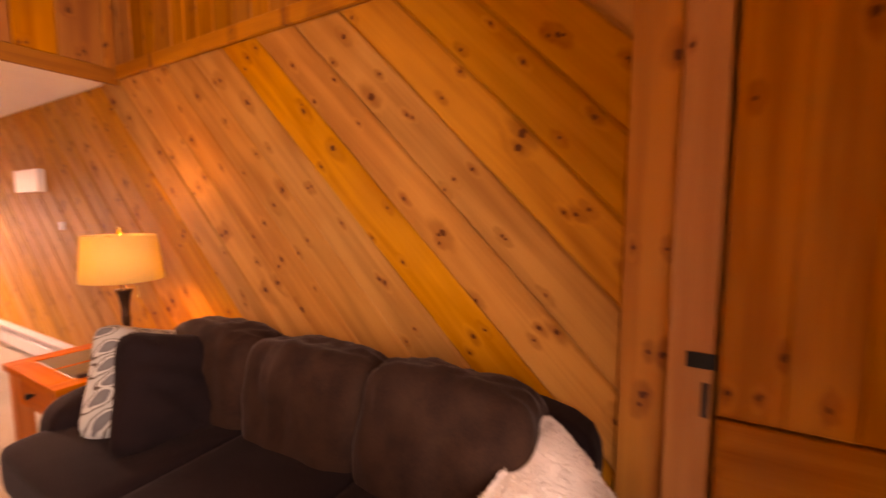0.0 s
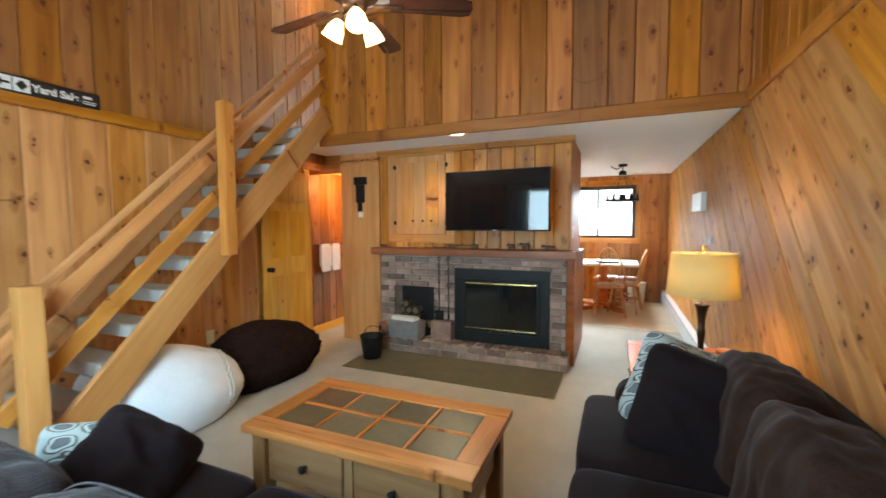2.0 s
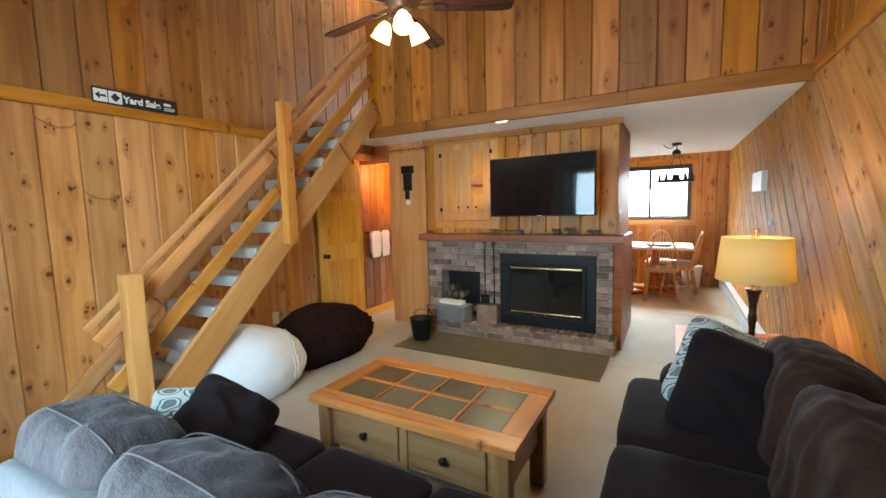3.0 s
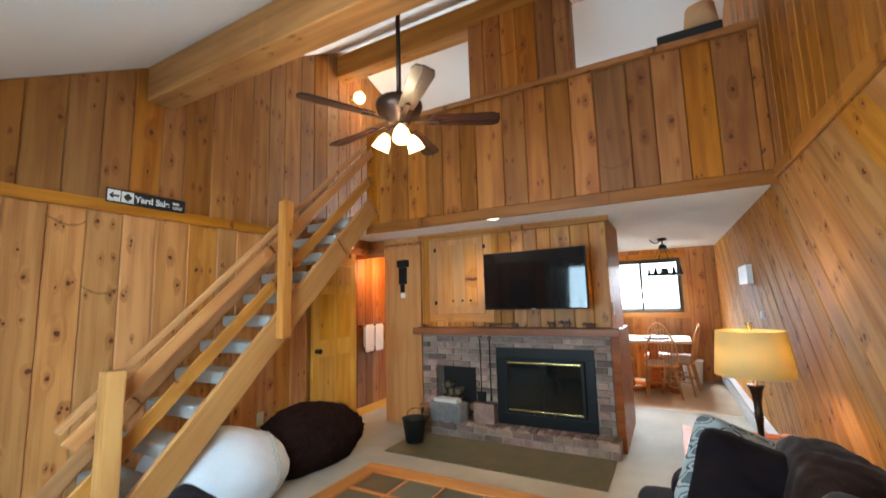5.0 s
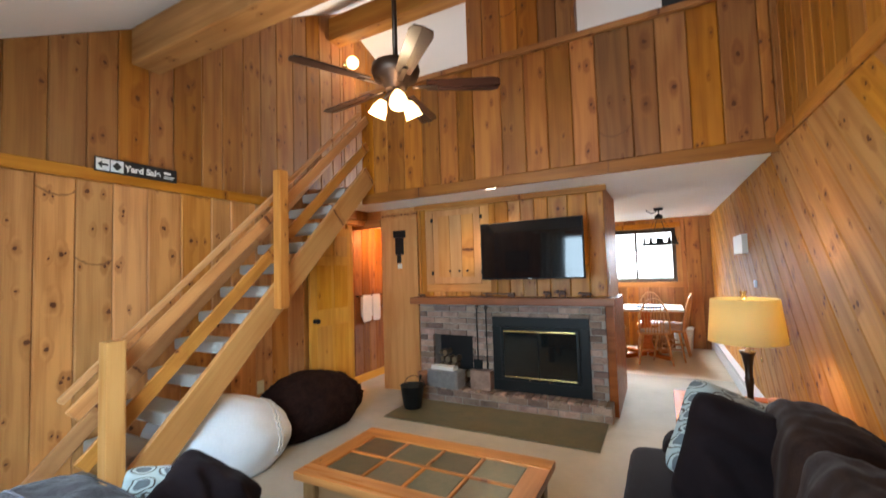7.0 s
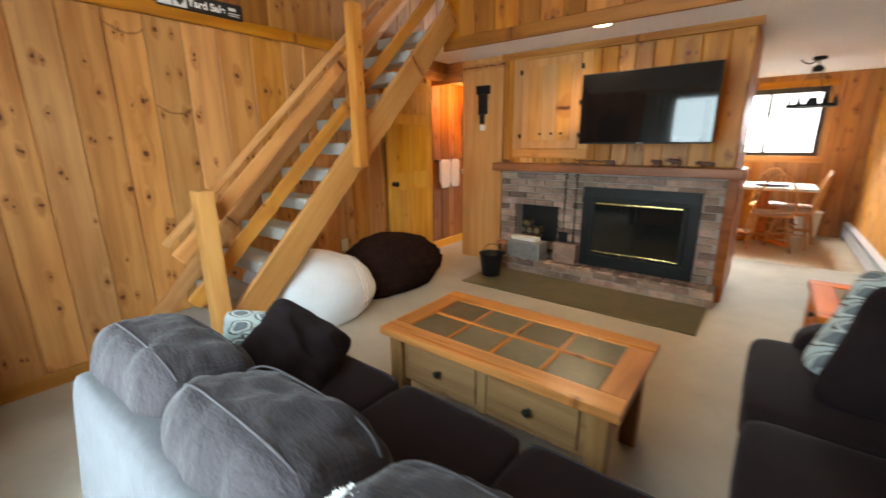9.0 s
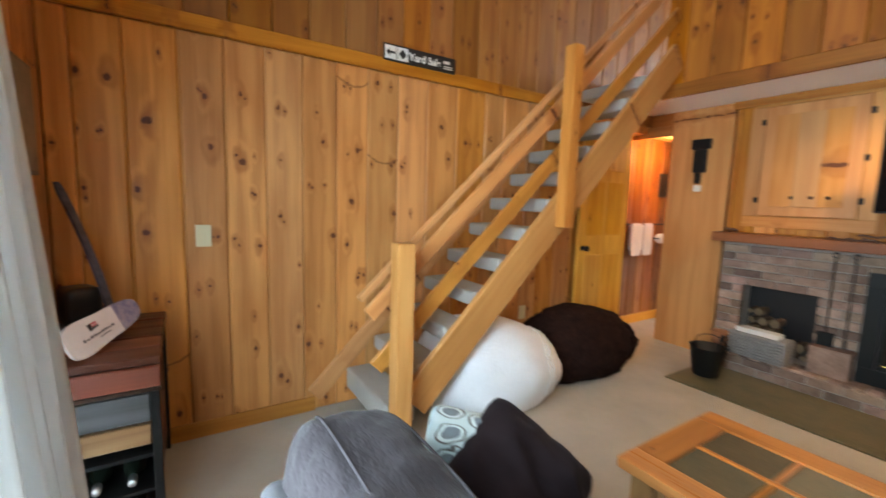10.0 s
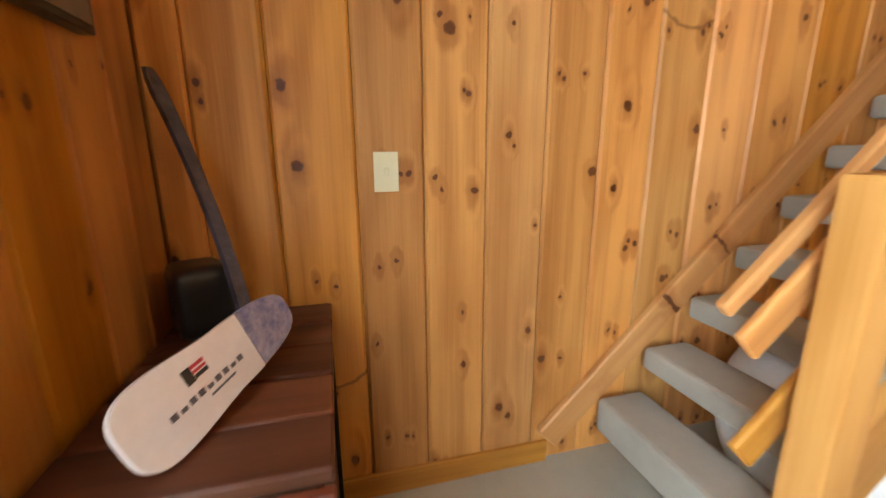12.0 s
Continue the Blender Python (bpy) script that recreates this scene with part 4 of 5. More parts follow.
# iron bracket on the pillar wall
brk = thing("iron_bracket", "black wrought iron bottle-opener bracket on the pine wall", "wall bracket")
boxp("plate", (-2.41, 4.375, 1.87), (-2.25, 4.42, 1.96), BLACK, brk, "", 0.01, 2)
boxp("stem", (-2.39, 4.385, 1.66), (-2.28, 4.42, 1.87), BLACK, brk, "", 0.012, 2)
boxp("tip", (-2.37, 4.39, 1.56), (-2.32, 4.42, 1.66), BLACK, brk, "", 0.01, 2)
boxp("tag", (-2.375, 4.41, 1.49), (-2.31, 4.42, 1.55), WHITEPLASTIC, brk)

# ---- fireplace insert ----
fire = thing("fireplace_insert", "black metal fireplace with glass doors and brass trim", "fireplace")
boxp("firebox", (-1.12, 4.40, 0.165), (-0.14, 4.60, 0.93), BLACKPAINT, fire, "", 0)
for a, b in (((-1.13, 4.365, 0.15), (-0.13, 4.398, 0.27)), ((-1.13, 4.365, 0.83), (-0.13, 4.398, 0.935)), ((-1.13, 4.365, 0.27), (-1.04, 4.398, 0.83)), ((-0.22, 4.365, 0.27), (-0.13, 4.398, 0.83))):
    boxp("surround", a, b, BLACK, fire, "", 0.005, 2)
for a, b in (((-1.035, 4.352, 0.275), (-0.225, 4.364, 0.30)), ((-1.035, 4.352, 0.80), (-0.225, 4.364, 0.828)), ((-1.035, 4.352, 0.30), (-1.005, 4.364, 0.80)), ((-0.255, 4.352, 0.30), (-0.225, 4.364, 0.80)), ((-0.64, 4.354, 0.30), (-0.632, 4.364, 0.80))):
    boxp("door_frame", a, b, BLACK, fire)
for x0, x1 in ((-1.005, -0.64), (-0.632, -0.255)):
    boxp("glass_door", (x0, 4.358, 0.30), (x1, 4.362, 0.80), FIREGLASS, fire, "smoked glass pane", 0)
boxp("brass_bar", (-1.0, 4.342, 0.780), (-0.26, 4.3515, 0.794), BRASS, fire, "polished brass bar", 0.004, 2)
boxp("brass_bar", (-1.0, 4.342, 0.308), (-0.26, 4.3515, 0.318), BRASS, fire, "polished brass bar", 0.004, 2)
for x in (-0.72, -0.62, -0.52):
    part("handle", lathe_bm([(0.004, 0), (0.004, 0.02), (0.010, 0.026), (0.006, 0.034)], 10), BRASS, fire, "", pose(x, 4.338, 0.30, 90), True)

# wood box with logs
wood = thing("wood_niche", "dark brick niche for firewood beside the fireplace", "niche")
boxp("back", (-1.89, 4.59, 0.142), (-1.37, 4.598, 0.71), BLACKPAINT, wood, "", 0)
_rl = random.Random(5)
LOG = mottled("log_bark", (0.22, 0.15, 0.09), (0.08, 0.05, 0.03), 10, 0.95, 0.01, 40)
LOGEND = mottled("split_log_face", (0.22, 0.16, 0.09), (0.09, 0.06, 0.035), 14, 0.9, 0.003, 60)
for r in range(5):
    for c in range(6 - r % 2):
        x, z = -1.83 + c * 0.078 + (r % 2) * 0.035, 0.19 + r * 0.075
        x, z = x + _rl.uniform(-0.012, 0.012), z + 0.0
        if (x > -1.60 and r > 1) or (x > -1.7 and r > 3):
            continue
        rr = _rl.uniform(0.024, 0.040)
        lg = tagged(part("firewood_log", lathe_bm([(rr, 0), (rr * 0.97, 0.14)], 4 + (r * 3 + c) % 4), LOG, None, "split firewood log stacked in the brick niche", pose(x, 4.585, z, 90, 0, 0) @ pose(0, 0, 0, 0, 0, _rl.uniform(0, 90)), False), category="log", group="firewood in the niche")
        part("cut_end", lathe_bm([(rr * 0.92, 0.14), (rr * 0.9, 0.143)], 4 + (r * 3 + c) % 4), LOGEND, lg, "pale cut end")

basket = thing("basket", "grey woven basket with newspapers on the brick ledge", "basket", pose(-1.66, 4.26, 0.161, 0, 0, -5))
GREYWICKER = mottled("grey_wicker", (0.30, 0.29, 0.28), (0.16, 0.15, 0.15), 12, 0.9, 0.004, 70)
boxp("body", (-0.19, -0.085, 0), (0.19, 0.085, 0.19), GREYWICKER, basket, "", 0.01, 2)
for k in range(8):
    part("weave", tube_bm([(0.194 * math.copysign(min(1, abs(math.cos(a)) * 1.4), math.cos(a)), 0.089 * math.copysign(min(1, abs(math.sin(a)) * 1.4), math.sin(a)), 0.012 + k * 0.023) for a in [i * math.pi / 16 for i in range(33)]], 0.008, 6), GREYWICKER, basket, "woven strand", None, True)
boxp("newspaper", (-0.16, -0.06, 0.17), (0.13, 0.05, 0.225), mat("newsprint", (0.62, 0.62, 0.60), 0.8), basket, "folded newspapers")

bucket = thing("bucket", "black metal ash bucket with handle on the slate", "bucket", pose(-1.88, 3.90, 0.0125))
part("body", lathe_bm([(0.085, 0), (0.09, 0.004), (0.125, 0.23), (0.132, 0.236), (0.122, 0.232), (0.085, 0.03), (0.01, 0.03)], 28), BLACK, bucket, "", None, True)
part("handle", tube_bm([(0.128 * math.cos(a), 0.05, 0.22 + 0.10 * math.sin(a)) for a in [i * math.pi / 14 for i in range(15)]], 0.004), BLACK, bucket)
part("scoop", merge(rod_bm((0.02, 0.02, 0.05), (0.08, 0.03, 0.30), 0.006), rod_bm((0.075, 0.03, 0.29), (0.088, 0.032, 0.34), 0.012)), BLACK, bucket)
tagged(part("clay_pot", lathe_bm([(0.05, 0), (0.07, 0.10), (0.075, 0.13), (0.06, 0.13), (0.045, 0.03)], 20), mottled("terracotta", (0.36, 0.15, 0.07), (0.24, 0.10, 0.05), 8), None, "small terracotta pot on the brick ledge", pose(-1.96, 4.28, 0.161), True), category="pot")
for i, (x, n) in enumerate(((-1.31, 0.62), (-1.20, 0.60))):
    tl = thing("fire_tool", "black iron fireplace tool hung on the bricks", "fire tool", group="fire tools")
    part("shaft", rod_bm((x, 4.36, 1.02), (x, 4.36, 1.02 - n), 0.006), BLACK, tl)
    part("ring", tube_bm([(x + 0.018 * math.cos(a), 4.36, 1.03 + 0.018 * math.sin(a)) for a in [k * math.pi / 6 for k in range(13)]], 0.004), BLACK, tl)
    part("head", box_bm(0.10 if i == 0 else 0.02, 0.02, 0.12 if i == 0 else 0.06, 0.005), BLACK, tl, "", Matrix.Translation((x, 4.36, 0.40)))
    part("hook", rod_bm((x, 4.33, 1.045), (x, 4.40, 1.045), 0.005), BLACK, tl)
hearth_block = structure("brick_step", (-1.37, 4.27, 0.160), (-1.14, 4.383, 0.36), BRICK, "brick step beside the wood niche")

# mantel ornaments
ROOT = mottled("driftwood", (0.16, 0.07, 0.04), (0.06, 0.03, 0.02), 20, 0.7, 0.004, 60)
for x, w, h, lab in ((-1.97, 0.12, 0.035, "small carved wooden ornament"), (-0.50, 0.10, 0.06, "small carved wooden moose"), (-0.36, 0.12, 0.07, "small carved wooden bear"), (-0.13, 0.16, 0.05, "small metal and wood ornament")):
    o = thing("mantel_ornament", lab + " on the mantel", "ornament", pose(x, 4.32, 1.146))
    rr = random.Random(int(w * 1000 + x * 100))
    part("body", soft_bm(w * 0.6, 0.035, h * 0.55, 3, 0.1, 0.004, rr.random() * 9, 5, 20), ROOT, o, "", pose(0, 0, h * 0.66), True)
    part("head", soft_bm(w * 0.26, 0.03, h * 0.45, 3, 0.1, 0.003, 2, 4, 20), ROOT, o, "", pose(-w * 0.38, 0, h * 0.8), True)
    for q in (-0.22, 0.22):
        boxp("foot", (q * w - 0.006, -0.012, 0), (q * w + 0.006, 0.012, h * 0.5), ROOT, o)
for x0, x1, z, lab in ((-1.22, -0.86, 0.035, "thin wooden walking stick"), (-1.38, -1.10, 0.006, "short wooden stick")):
    o = tagged(part("stick", tube_bm([(x0 + (x1 - x0) * i / 10, 4.35 + 0.008 * math.sin(i), 1.146 + z + 0.006 * math.sin(i * 1.7)) for i in range(11)], 0.007), ROOT, None, lab + " lying on the mantel", None, True), category="stick")
    if z > 0.02:
        part("rest", merge(box_bm(0.07, 0.03, 0.05, 0.006)), ROOT, o, "", pose(x1 - 0.04, 4.35, 1.146 + 0.022))
        part("rest", merge(box_bm(0.02, 0.02, 0.03, 0.004)), ROOT, o, "", pose(x0 + 0.04, 4.35, 1.146 + 0.014))
lfx = thing("recessed_light", "lit recessed ceiling light with white trim ring", "ceiling light", pose(-0.91, 3.86, CEIL))
part("trim_ring", lathe_bm([(0.085, -0.008), (0.088, -0.004), (0.085, 0.0)], 28), WHITEPLASTIC, lfx, "", None, True)
part("lens", lathe_bm([(0.065, -0.0105), (0.066, -0.0085)], 28), RECESS, lfx, "glowing lens").visible_shadow = False

# ---- ceiling fan ----
fan = thing("ceiling_fan", "dark bronze ceiling fan with five blades and lit glass shades", "ceiling fan", pose(-0.73, 2.01, 2.51))
part("downrod", rod_bm((0, 0, 0.10), (0, 0, 0.99), 0.014), BRONZE, fan, "", None, True)
part("canopy", lathe_bm([(0.03, 0.86), (0.06, 0.92), (0.07, 1.02)], 24), BRONZE, fan, "", None, True)
part("motor", lathe_bm([(0.04, -0.06), (0.06, -0.05), (0.07, -0.01), (0.12, 0.01), (0.135, 0.05), (0.13, 0.08), (0.07, 0.11), (0.03, 0.13)], 32), BRONZE, fan, "", None, True)
BLADE = pine("fan_blade_wood", (0.040, 0.016, 0.010), (0.018, 0.008, 0.006), 0.0, 0.1, 0.28)
for k in range(5):
    m = pose(0, 0, -0.035, 0, 0, 28 + 72 * k)
    bl = bmesh.new()
    pts = [(0.17, -0.042), (0.53, -0.058), (0.57, -0.045), (0.58, 0.0), (0.57, 0.045), (0.53, 0.058), (0.17, 0.042)]
    bl = slab_bm(pts, 0.008, 0.002)
    part("blade", bl, BLADE, fan, "dark wooden fan blade", m @ pose(0, 0, 0, -12))
    part("blade_iron", merge(box_bm(0.14, 0.03, 0.008, 0.003)), BRONZE, fan, "", m @ pose(0.16, 0, -0.006, -8))
for k in range(3):
    a = 2.1 * k + 1.2
    p = Vector((0.15 * math.cos(a), 0.15 * math.sin(a), -0.20))
    part("light_arm", rod_bm((0.03 * math.cos(a), 0.03 * math.sin(a), -0.05), (0.085 * math.cos(a), 0.085 * math.sin(a), -0.105), 0.010), BRONZE, fan, "", None, True)
    g_m = Matrix.Translation((0.08 * math.cos(a), 0.08 * math.sin(a), -0.10)) @ Matrix.Rotation(a, 4, "Z") @ Matrix.Rotation(radians(-28), 4, "Y") @ Matrix.Rotation(math.pi, 4, "X")
    gs = part("glass_shade", lathe_bm([(0.020, 0.0), (0.030, 0.018), (0.044, 0.05), (0.047, 0.075), (0.052, 0.092)], 20), BULB, fan, "glowing frosted tulip shade", g_m, True)
    gs.visible_shadow = False

# sconce on the stair wall
sc = thing("wall_sconce", "lit round glass sconce on the upper board wall", "wall light", pose(WX, 4.05, 4.05))
part("backplate", lathe_bm([(0.05, 0), (0.05, 0.02), (0.02, 0.03), (0.02, 0.05)], 18), BRASS, sc, "", pose(0, 0, 0, 0, 90), True)
_gb = bmesh.new()
bmesh.ops.create_uvsphere(_gb, u_segments=20, v_segments=14, radius=0.075)
part("globe", _gb, BULB, sc, "glowing glass globe", pose(0.12, 0, 0), True).visible_shadow = False

# ---- sign ----
sign = thing("wall_sign", "black and white sign reading Yard Sale on the trim rail", "sign", plane_frame((WX + 0.024, 1.475, 2.195), (0, 1, 0), (0, 0, 1)))
GREYINK = mat("grey_ink", (0.10, 0.09, 0.10), 0.5)
BLACKSIGN, WHITESIGN = mat("sign_black", (0.01, 0.01, 0.01), 0.4), mat("sign_white", (0.80, 0.80, 0.78), 0.5)
boxp("board", (0, 0, 0), (0.53, 0.10, 0.010), BLACKSIGN, sign, "", 0.001)
for x in (0.006, 0.09):
    boxp("panel", (x, 0.010, 0.010), (x + 0.078, 0.090, 0.0112), WHITESIGN, sign, "", 0)
part("diamond", slab_bm([(0.129 + dx, 0.05 + dy) for dx, dy in ((0.028, 0), (0, 0.03), (-0.028, 0), (0, -0.03))], 0.001), BLACKSIGN, sign, "", pose(0, 0, 0.0113))
part("arrow", merge(slab_bm([(0.014, 0.05), (0.040, 0.026), (0.040, 0.074)], 0.001), slab_bm([(0.038, 0.043), (0.076, 0.043), (0.076, 0.057), (0.038, 0.057)], 0.0012)), BLACKSIGN, sign, "", pose(0, 0, 0.0113))


def words(parent, text, size, place, material, bold=0.0):
    cu = bpy.data.curves.new("letters", "FONT")
    cu.body, cu.size, cu.extrude, cu.offset = text, size, 0.0006, bold
    tmp = bpy.data.objects.new("letters", cu)
    me = bpy.data.meshes.new_from_object(tmp)
    bpy.data.objects.remove(tmp)
    me.materials.clear()
    me.materials.append(material)
    ob = new("lettering", me)
    ob.parent, ob.matrix_basis = parent, place
    return ob


words(sign, "Yard Sale", 0.062, pose(0.176, 0.028, 0.0112), WHITESIGN, 0.0022)
for z, w in ((0.055, 0.05), (0.035, 0.075), (0.022, 0.07)):
    boxp("small_print", (0.435, z, 0.010), (0.435 + w, z + (0.018 if z > 0.05 else 0.006), 0.0108), WHITESIGN, sign, "", 0)

# switch, outlets
def plate(name, label, y, z, h=0.115, w=0.072):
    o = thing(name, label, "wall plate", plane_frame((WX, y, z), (0, 1, 0), (0, 0, 1)))
    boxp("cover", (-w / 2, -h / 2, 0), (w / 2, h / 2, 0.006), IVORY, o, "", 0.002, 2)
    boxp("toggle", (-0.006, -0.012, 0.006), (0.006, 0.012, 0.012), IVORY, o, "", 0.001)
    return o


plate("wall_plate", "ivory wall plate on the knotty pine boards", 0.475, 1.112)
_sw = thing("light_switch", "ivory light switch on the chimney's wooden end", "wall plate", plane_frame((0.0555, 4.58, 1.32), (0, 1, 0), (0, 0, 1)))
boxp("cover", (-0.036, -0.0575, 0), (0.036, 0.0575, 0.006), IVORY, _sw, "", 0.002, 2)
boxp("toggle", (-0.006, -0.012, 0.006), (0.006, 0.012, 0.014), IVORY, _sw, "", 0.001)
plate("outlet", "ivory wall outlet low under the stairs", 2.78, 0.42)

# ---- east wall fittings ----
tagged(boxp("wall_panel", (EX - 0.05, 5.06, 1.525), (EX - 0.0005, 5.58, 1.715), WHITEPLASTIC, None, "white box mounted on the diagonal board wall", 0.006, 2), category="wall box")
tagged(boxp("thermostat", (EX - 0.02, 4.75, 1.21), (EX - 0.0005, 4.80, 1.27), WHITEPLASTIC, None, "small white thermostat on the diagonal boards", 0.004, 2), category="thermostat")
heat = thing("baseboard_heater", "long white enamelled baseboard heater along the wall", "heater")
boxp("back_panel", (EX - 0.012, 3.55, 0.03), (EX - 0.001, NY - 0.05, 0.23), HEATER, heat, "", 0.002, 1, "y")
boxp("hood", (EX - 0.075, 3.55, 0.205), (EX - 0.012, NY - 0.05, 0.232), HEATER, heat, "", 0.006, 2, "y")
boxp("front_panel", (EX - 0.078, 3.55, 0.05), (EX - 0.068, NY - 0.05, 0.175), HEATER, heat, "", 0.003, 1, "y")
boxp("end_cap", (EX - 0.08, 3.52, 0.0), (EX - 0.001, 3.55, 0.235), HEATER, heat)
boxp("end_cap", (EX - 0.08, NY - 0.05, 0.0), (EX - 0.001, NY - 0.02, 0.235), HEATER, heat)

# open door post at the near end of the east wall
structure("trim", (EX - 0.03, 0.4215, 0), (EX + 0.019, 0.555, 2.235), PINE, "pine door casing", "z")
leaf = tagged(thing("door_2", "knotty pine plank door standing ajar"), kind="structure")
boxp("door_edge", (EX - 0.10, 0.308, 0), (EX - 0.031, 0.420, 2.2), PINE_RAIL, leaf, "pale planed door edge", 0.004, 1, "z")
for i in range(3):
    boxp("plank", (EX - 0.10, 0.15 - i * 0.145, 0.80), (EX - 0.06, 0.295 - i * 0.145, 2.2), PINE_BEAM, leaf, "", 0.004, 1, "z")
boxp("plank", (EX - 0.10, -0.11, 0), (EX - 0.06, 0.295, 0.79), PINE_BEAM, leaf, "", 0.004, 1, "y")
boxp("latch_plate", (EX - 0.104, 0.303, 0.93), (EX - 0.1005, 0.375, 0.975), BLACK, leaf, "dark metal latch plate", 0.001)
boxp("hinge_mark", (EX - 0.104, 0.315, 0.79), (EX - 0.1005, 0.335, 0.89), BRONZE, leaf, "", 0.001)

# ---- bathroom door and towels ----
bd = tagged(thing("door_3", "yellow varnished six-panel pine door, standing open", place=pose(WX + 0.055, 3.35, 0)), kind="structure")
boxp("door_leaf", (-0.02, 0, 0.02), (0.014, 0.67, 1.98), PINE_DOOR, bd, "", 0.003, 1, "z")
for y0, y1 in ((0.09, 0.31), (0.36, 0.58)):
    for z0, z1 in ((0.18, 0.88), (1.06, 1.55), (1.65, 1.88)):
        boxp("door_panel", (0.0145, y0, z0), (0.022, y1, z1), PINE_DOOR, bd, "", 0.007, 1, "z")
part("door_knob", lathe_bm([(0.025, 0), (0.025, 0.006), (0.010, 0.01), (0.010, 0.03), (0.027, 0.045), (0.024, 0.062)], 18), BLACK, bd, "black round door knob", pose(0.0142, 0.055, 0.95, 0, 90), True)
rail = thing("towel_bar", "black towel bar on the red-toned bathroom wall", "towel bar")
part("bar", rod_bm((-3.03, 4.45, 1.14), (-3.03, 5.32, 1.14), 0.007), BLACK, rail)
for y in (4.46, 5.30):
    part("bracket", rod_bm((-3.082, y, 1.14), (-3.03, y, 1.14), 0.010), BLACK, rail)
TOWEL = mottled("towel", (0.80, 0.77, 0.74), (0.70, 0.67, 0.64), 10, 1.0, 0.003, 160)
for y0, y1 in ((4.51, 4.70), (4.73, 4.90)):
    t = thing("towel", "white folded hand towel hung on the bar", "towel", group="towels on the bar")
    part("front_fall", soft_bm(0.012, y1 - y0, 0.36, 8, 0, 0.003, y0, 8), TOWEL, t, "", pose(-3.017, (y0 + y1) / 2, 0.972), True)
    part("back_fall", soft_bm(0.010, y1 - y0, 0.30, 8, 0, 0.002, y1, 6), TOWEL, t, "", pose(-3.045, (y0 + y1) / 2, 1.0), True)
tp = thing("toilet_paper", "white toilet paper roll on a black wall holder", "toilet paper")
part("roll", rod_bm((-2.98, 4.98, 0.98), (-2.98, 5.08, 0.98), 0.055, 20), TOWEL, tp, "", None, True)
part("holder", merge(rod_bm((-3.082, 4.96, 0.98), (-2.98, 4.96, 0.98), 0.006), rod_bm((-2.98, 4.96, 0.98), (-2.98, 5.095, 0.98), 0.006)), BLACK, tp)
tagged(boxp("bath_picture", (-3.082, 5.05, 1.45), (-3.068, 5.22, 1.72), BLACKPAINT, None, "small dark framed picture on the bathroom wall"), category="picture")

# ---- dining ----
dt = thing("dining_table", "oak dining table with pale top under the chandelier", "dining table", pose(0.27, 7.50, 0))
boxp("tabletop", (-0.52, -0.42, 0.735), (0.52, 0.45, 0.77), mottled("table_laminate", (0.66, 0.62, 0.56), (0.58, 0.54, 0.48), 4, 0.15, 0.0003, 50), dt, "pale glossy tabletop", 0.01, 2)
boxp("edge_band", (-0.528, -0.428, 0.725), (0.528, 0.458, 0.7345), TABLEWOOD, dt)
part("pedestal", lathe_bm([(0.09, 0.06), (0.10, 0.12), (0.07, 0.22), (0.085, 0.40), (0.06, 0.55), (0.09, 0.68), (0.12, 0.725)], 20), OAK, dt, "", None, True)
for a in range(4):
    part("foot", box_bm(0.42, 0.06, 0.06, 0.012), OAK, dt, "", pose(0, 0, 0, 0, 0, 45 + 90 * a) @ pose(0.24, 0, 0.032))
CH = pine("windsor_chair_oak", (0.52, 0.26, 0.09), (0.38, 0.16, 0.05), 0.0, 0.1, 0.35)


def chair(place, label):
    c = thing("dining_chair", label, "chair", place, "chairs round the dining table")
    part("seat", soft_bm(0.44, 0.42, 0.035, 4, 0.0, 0.0, 1, 6), CH, c, "", pose(0, 0, 0.44), True)
    part("seat_pad", soft_bm(0.36, 0.34, 0.03, 4, 0.2, 0.001, 2, 6), mottled("seat_pad_cloth", (0.5, 0.42, 0.38), (0.4, 0.33, 0.3), 20) if "seat_pad_cloth" not in bpy.data.materials else bpy.data.materials["seat_pad_cloth"], c, "", pose(0, 0, 0.47), True)
    for sx in (-1, 1):
        for sy in (-1, 1):
            part("leg", rod_bm((sx * 0.15, sy * 0.14, 0.43), (sx * 0.22, sy * 0.21, 0.0), 0.018, 10, 0.013), CH, c, "", None, True)
        part("stretcher", rod_bm((sx * 0.19, -0.17, 0.18), (sx * 0.19, 0.17, 0.18), 0.010), CH, c, "", None, True)
    part("stretcher", rod_bm((-0.19, 0, 0.18), (0.19, 0, 0.18), 0.010), CH, c, "", None, True)
    hoop = [(0.20 * math.cos(t), -0.19 - 0.10 * math.sin(t), 0.455 + 0.50 * math.sin(t) ** 0.8) for t in [max(0.0001, i * math.pi / 20) for i in range(20)] + [math.pi - 0.0001]]
    part("hoop", tube_bm(hoop, 0.012, 8), CH, c, "bent wooden hoop back", None, True)
    for i in range(7):
        x = -0.135 + i * 0.045
        t = math.acos(max(-1, min(1, x / 0.20)))
        part("spindle", rod_bm((x * 0.85, -0.19, 0.45), (x, -0.19 - 0.10 * math.sin(t), 0.45 + 0.50 * math.sin(t) ** 0.8), 0.005, 6), CH, c)
    return c


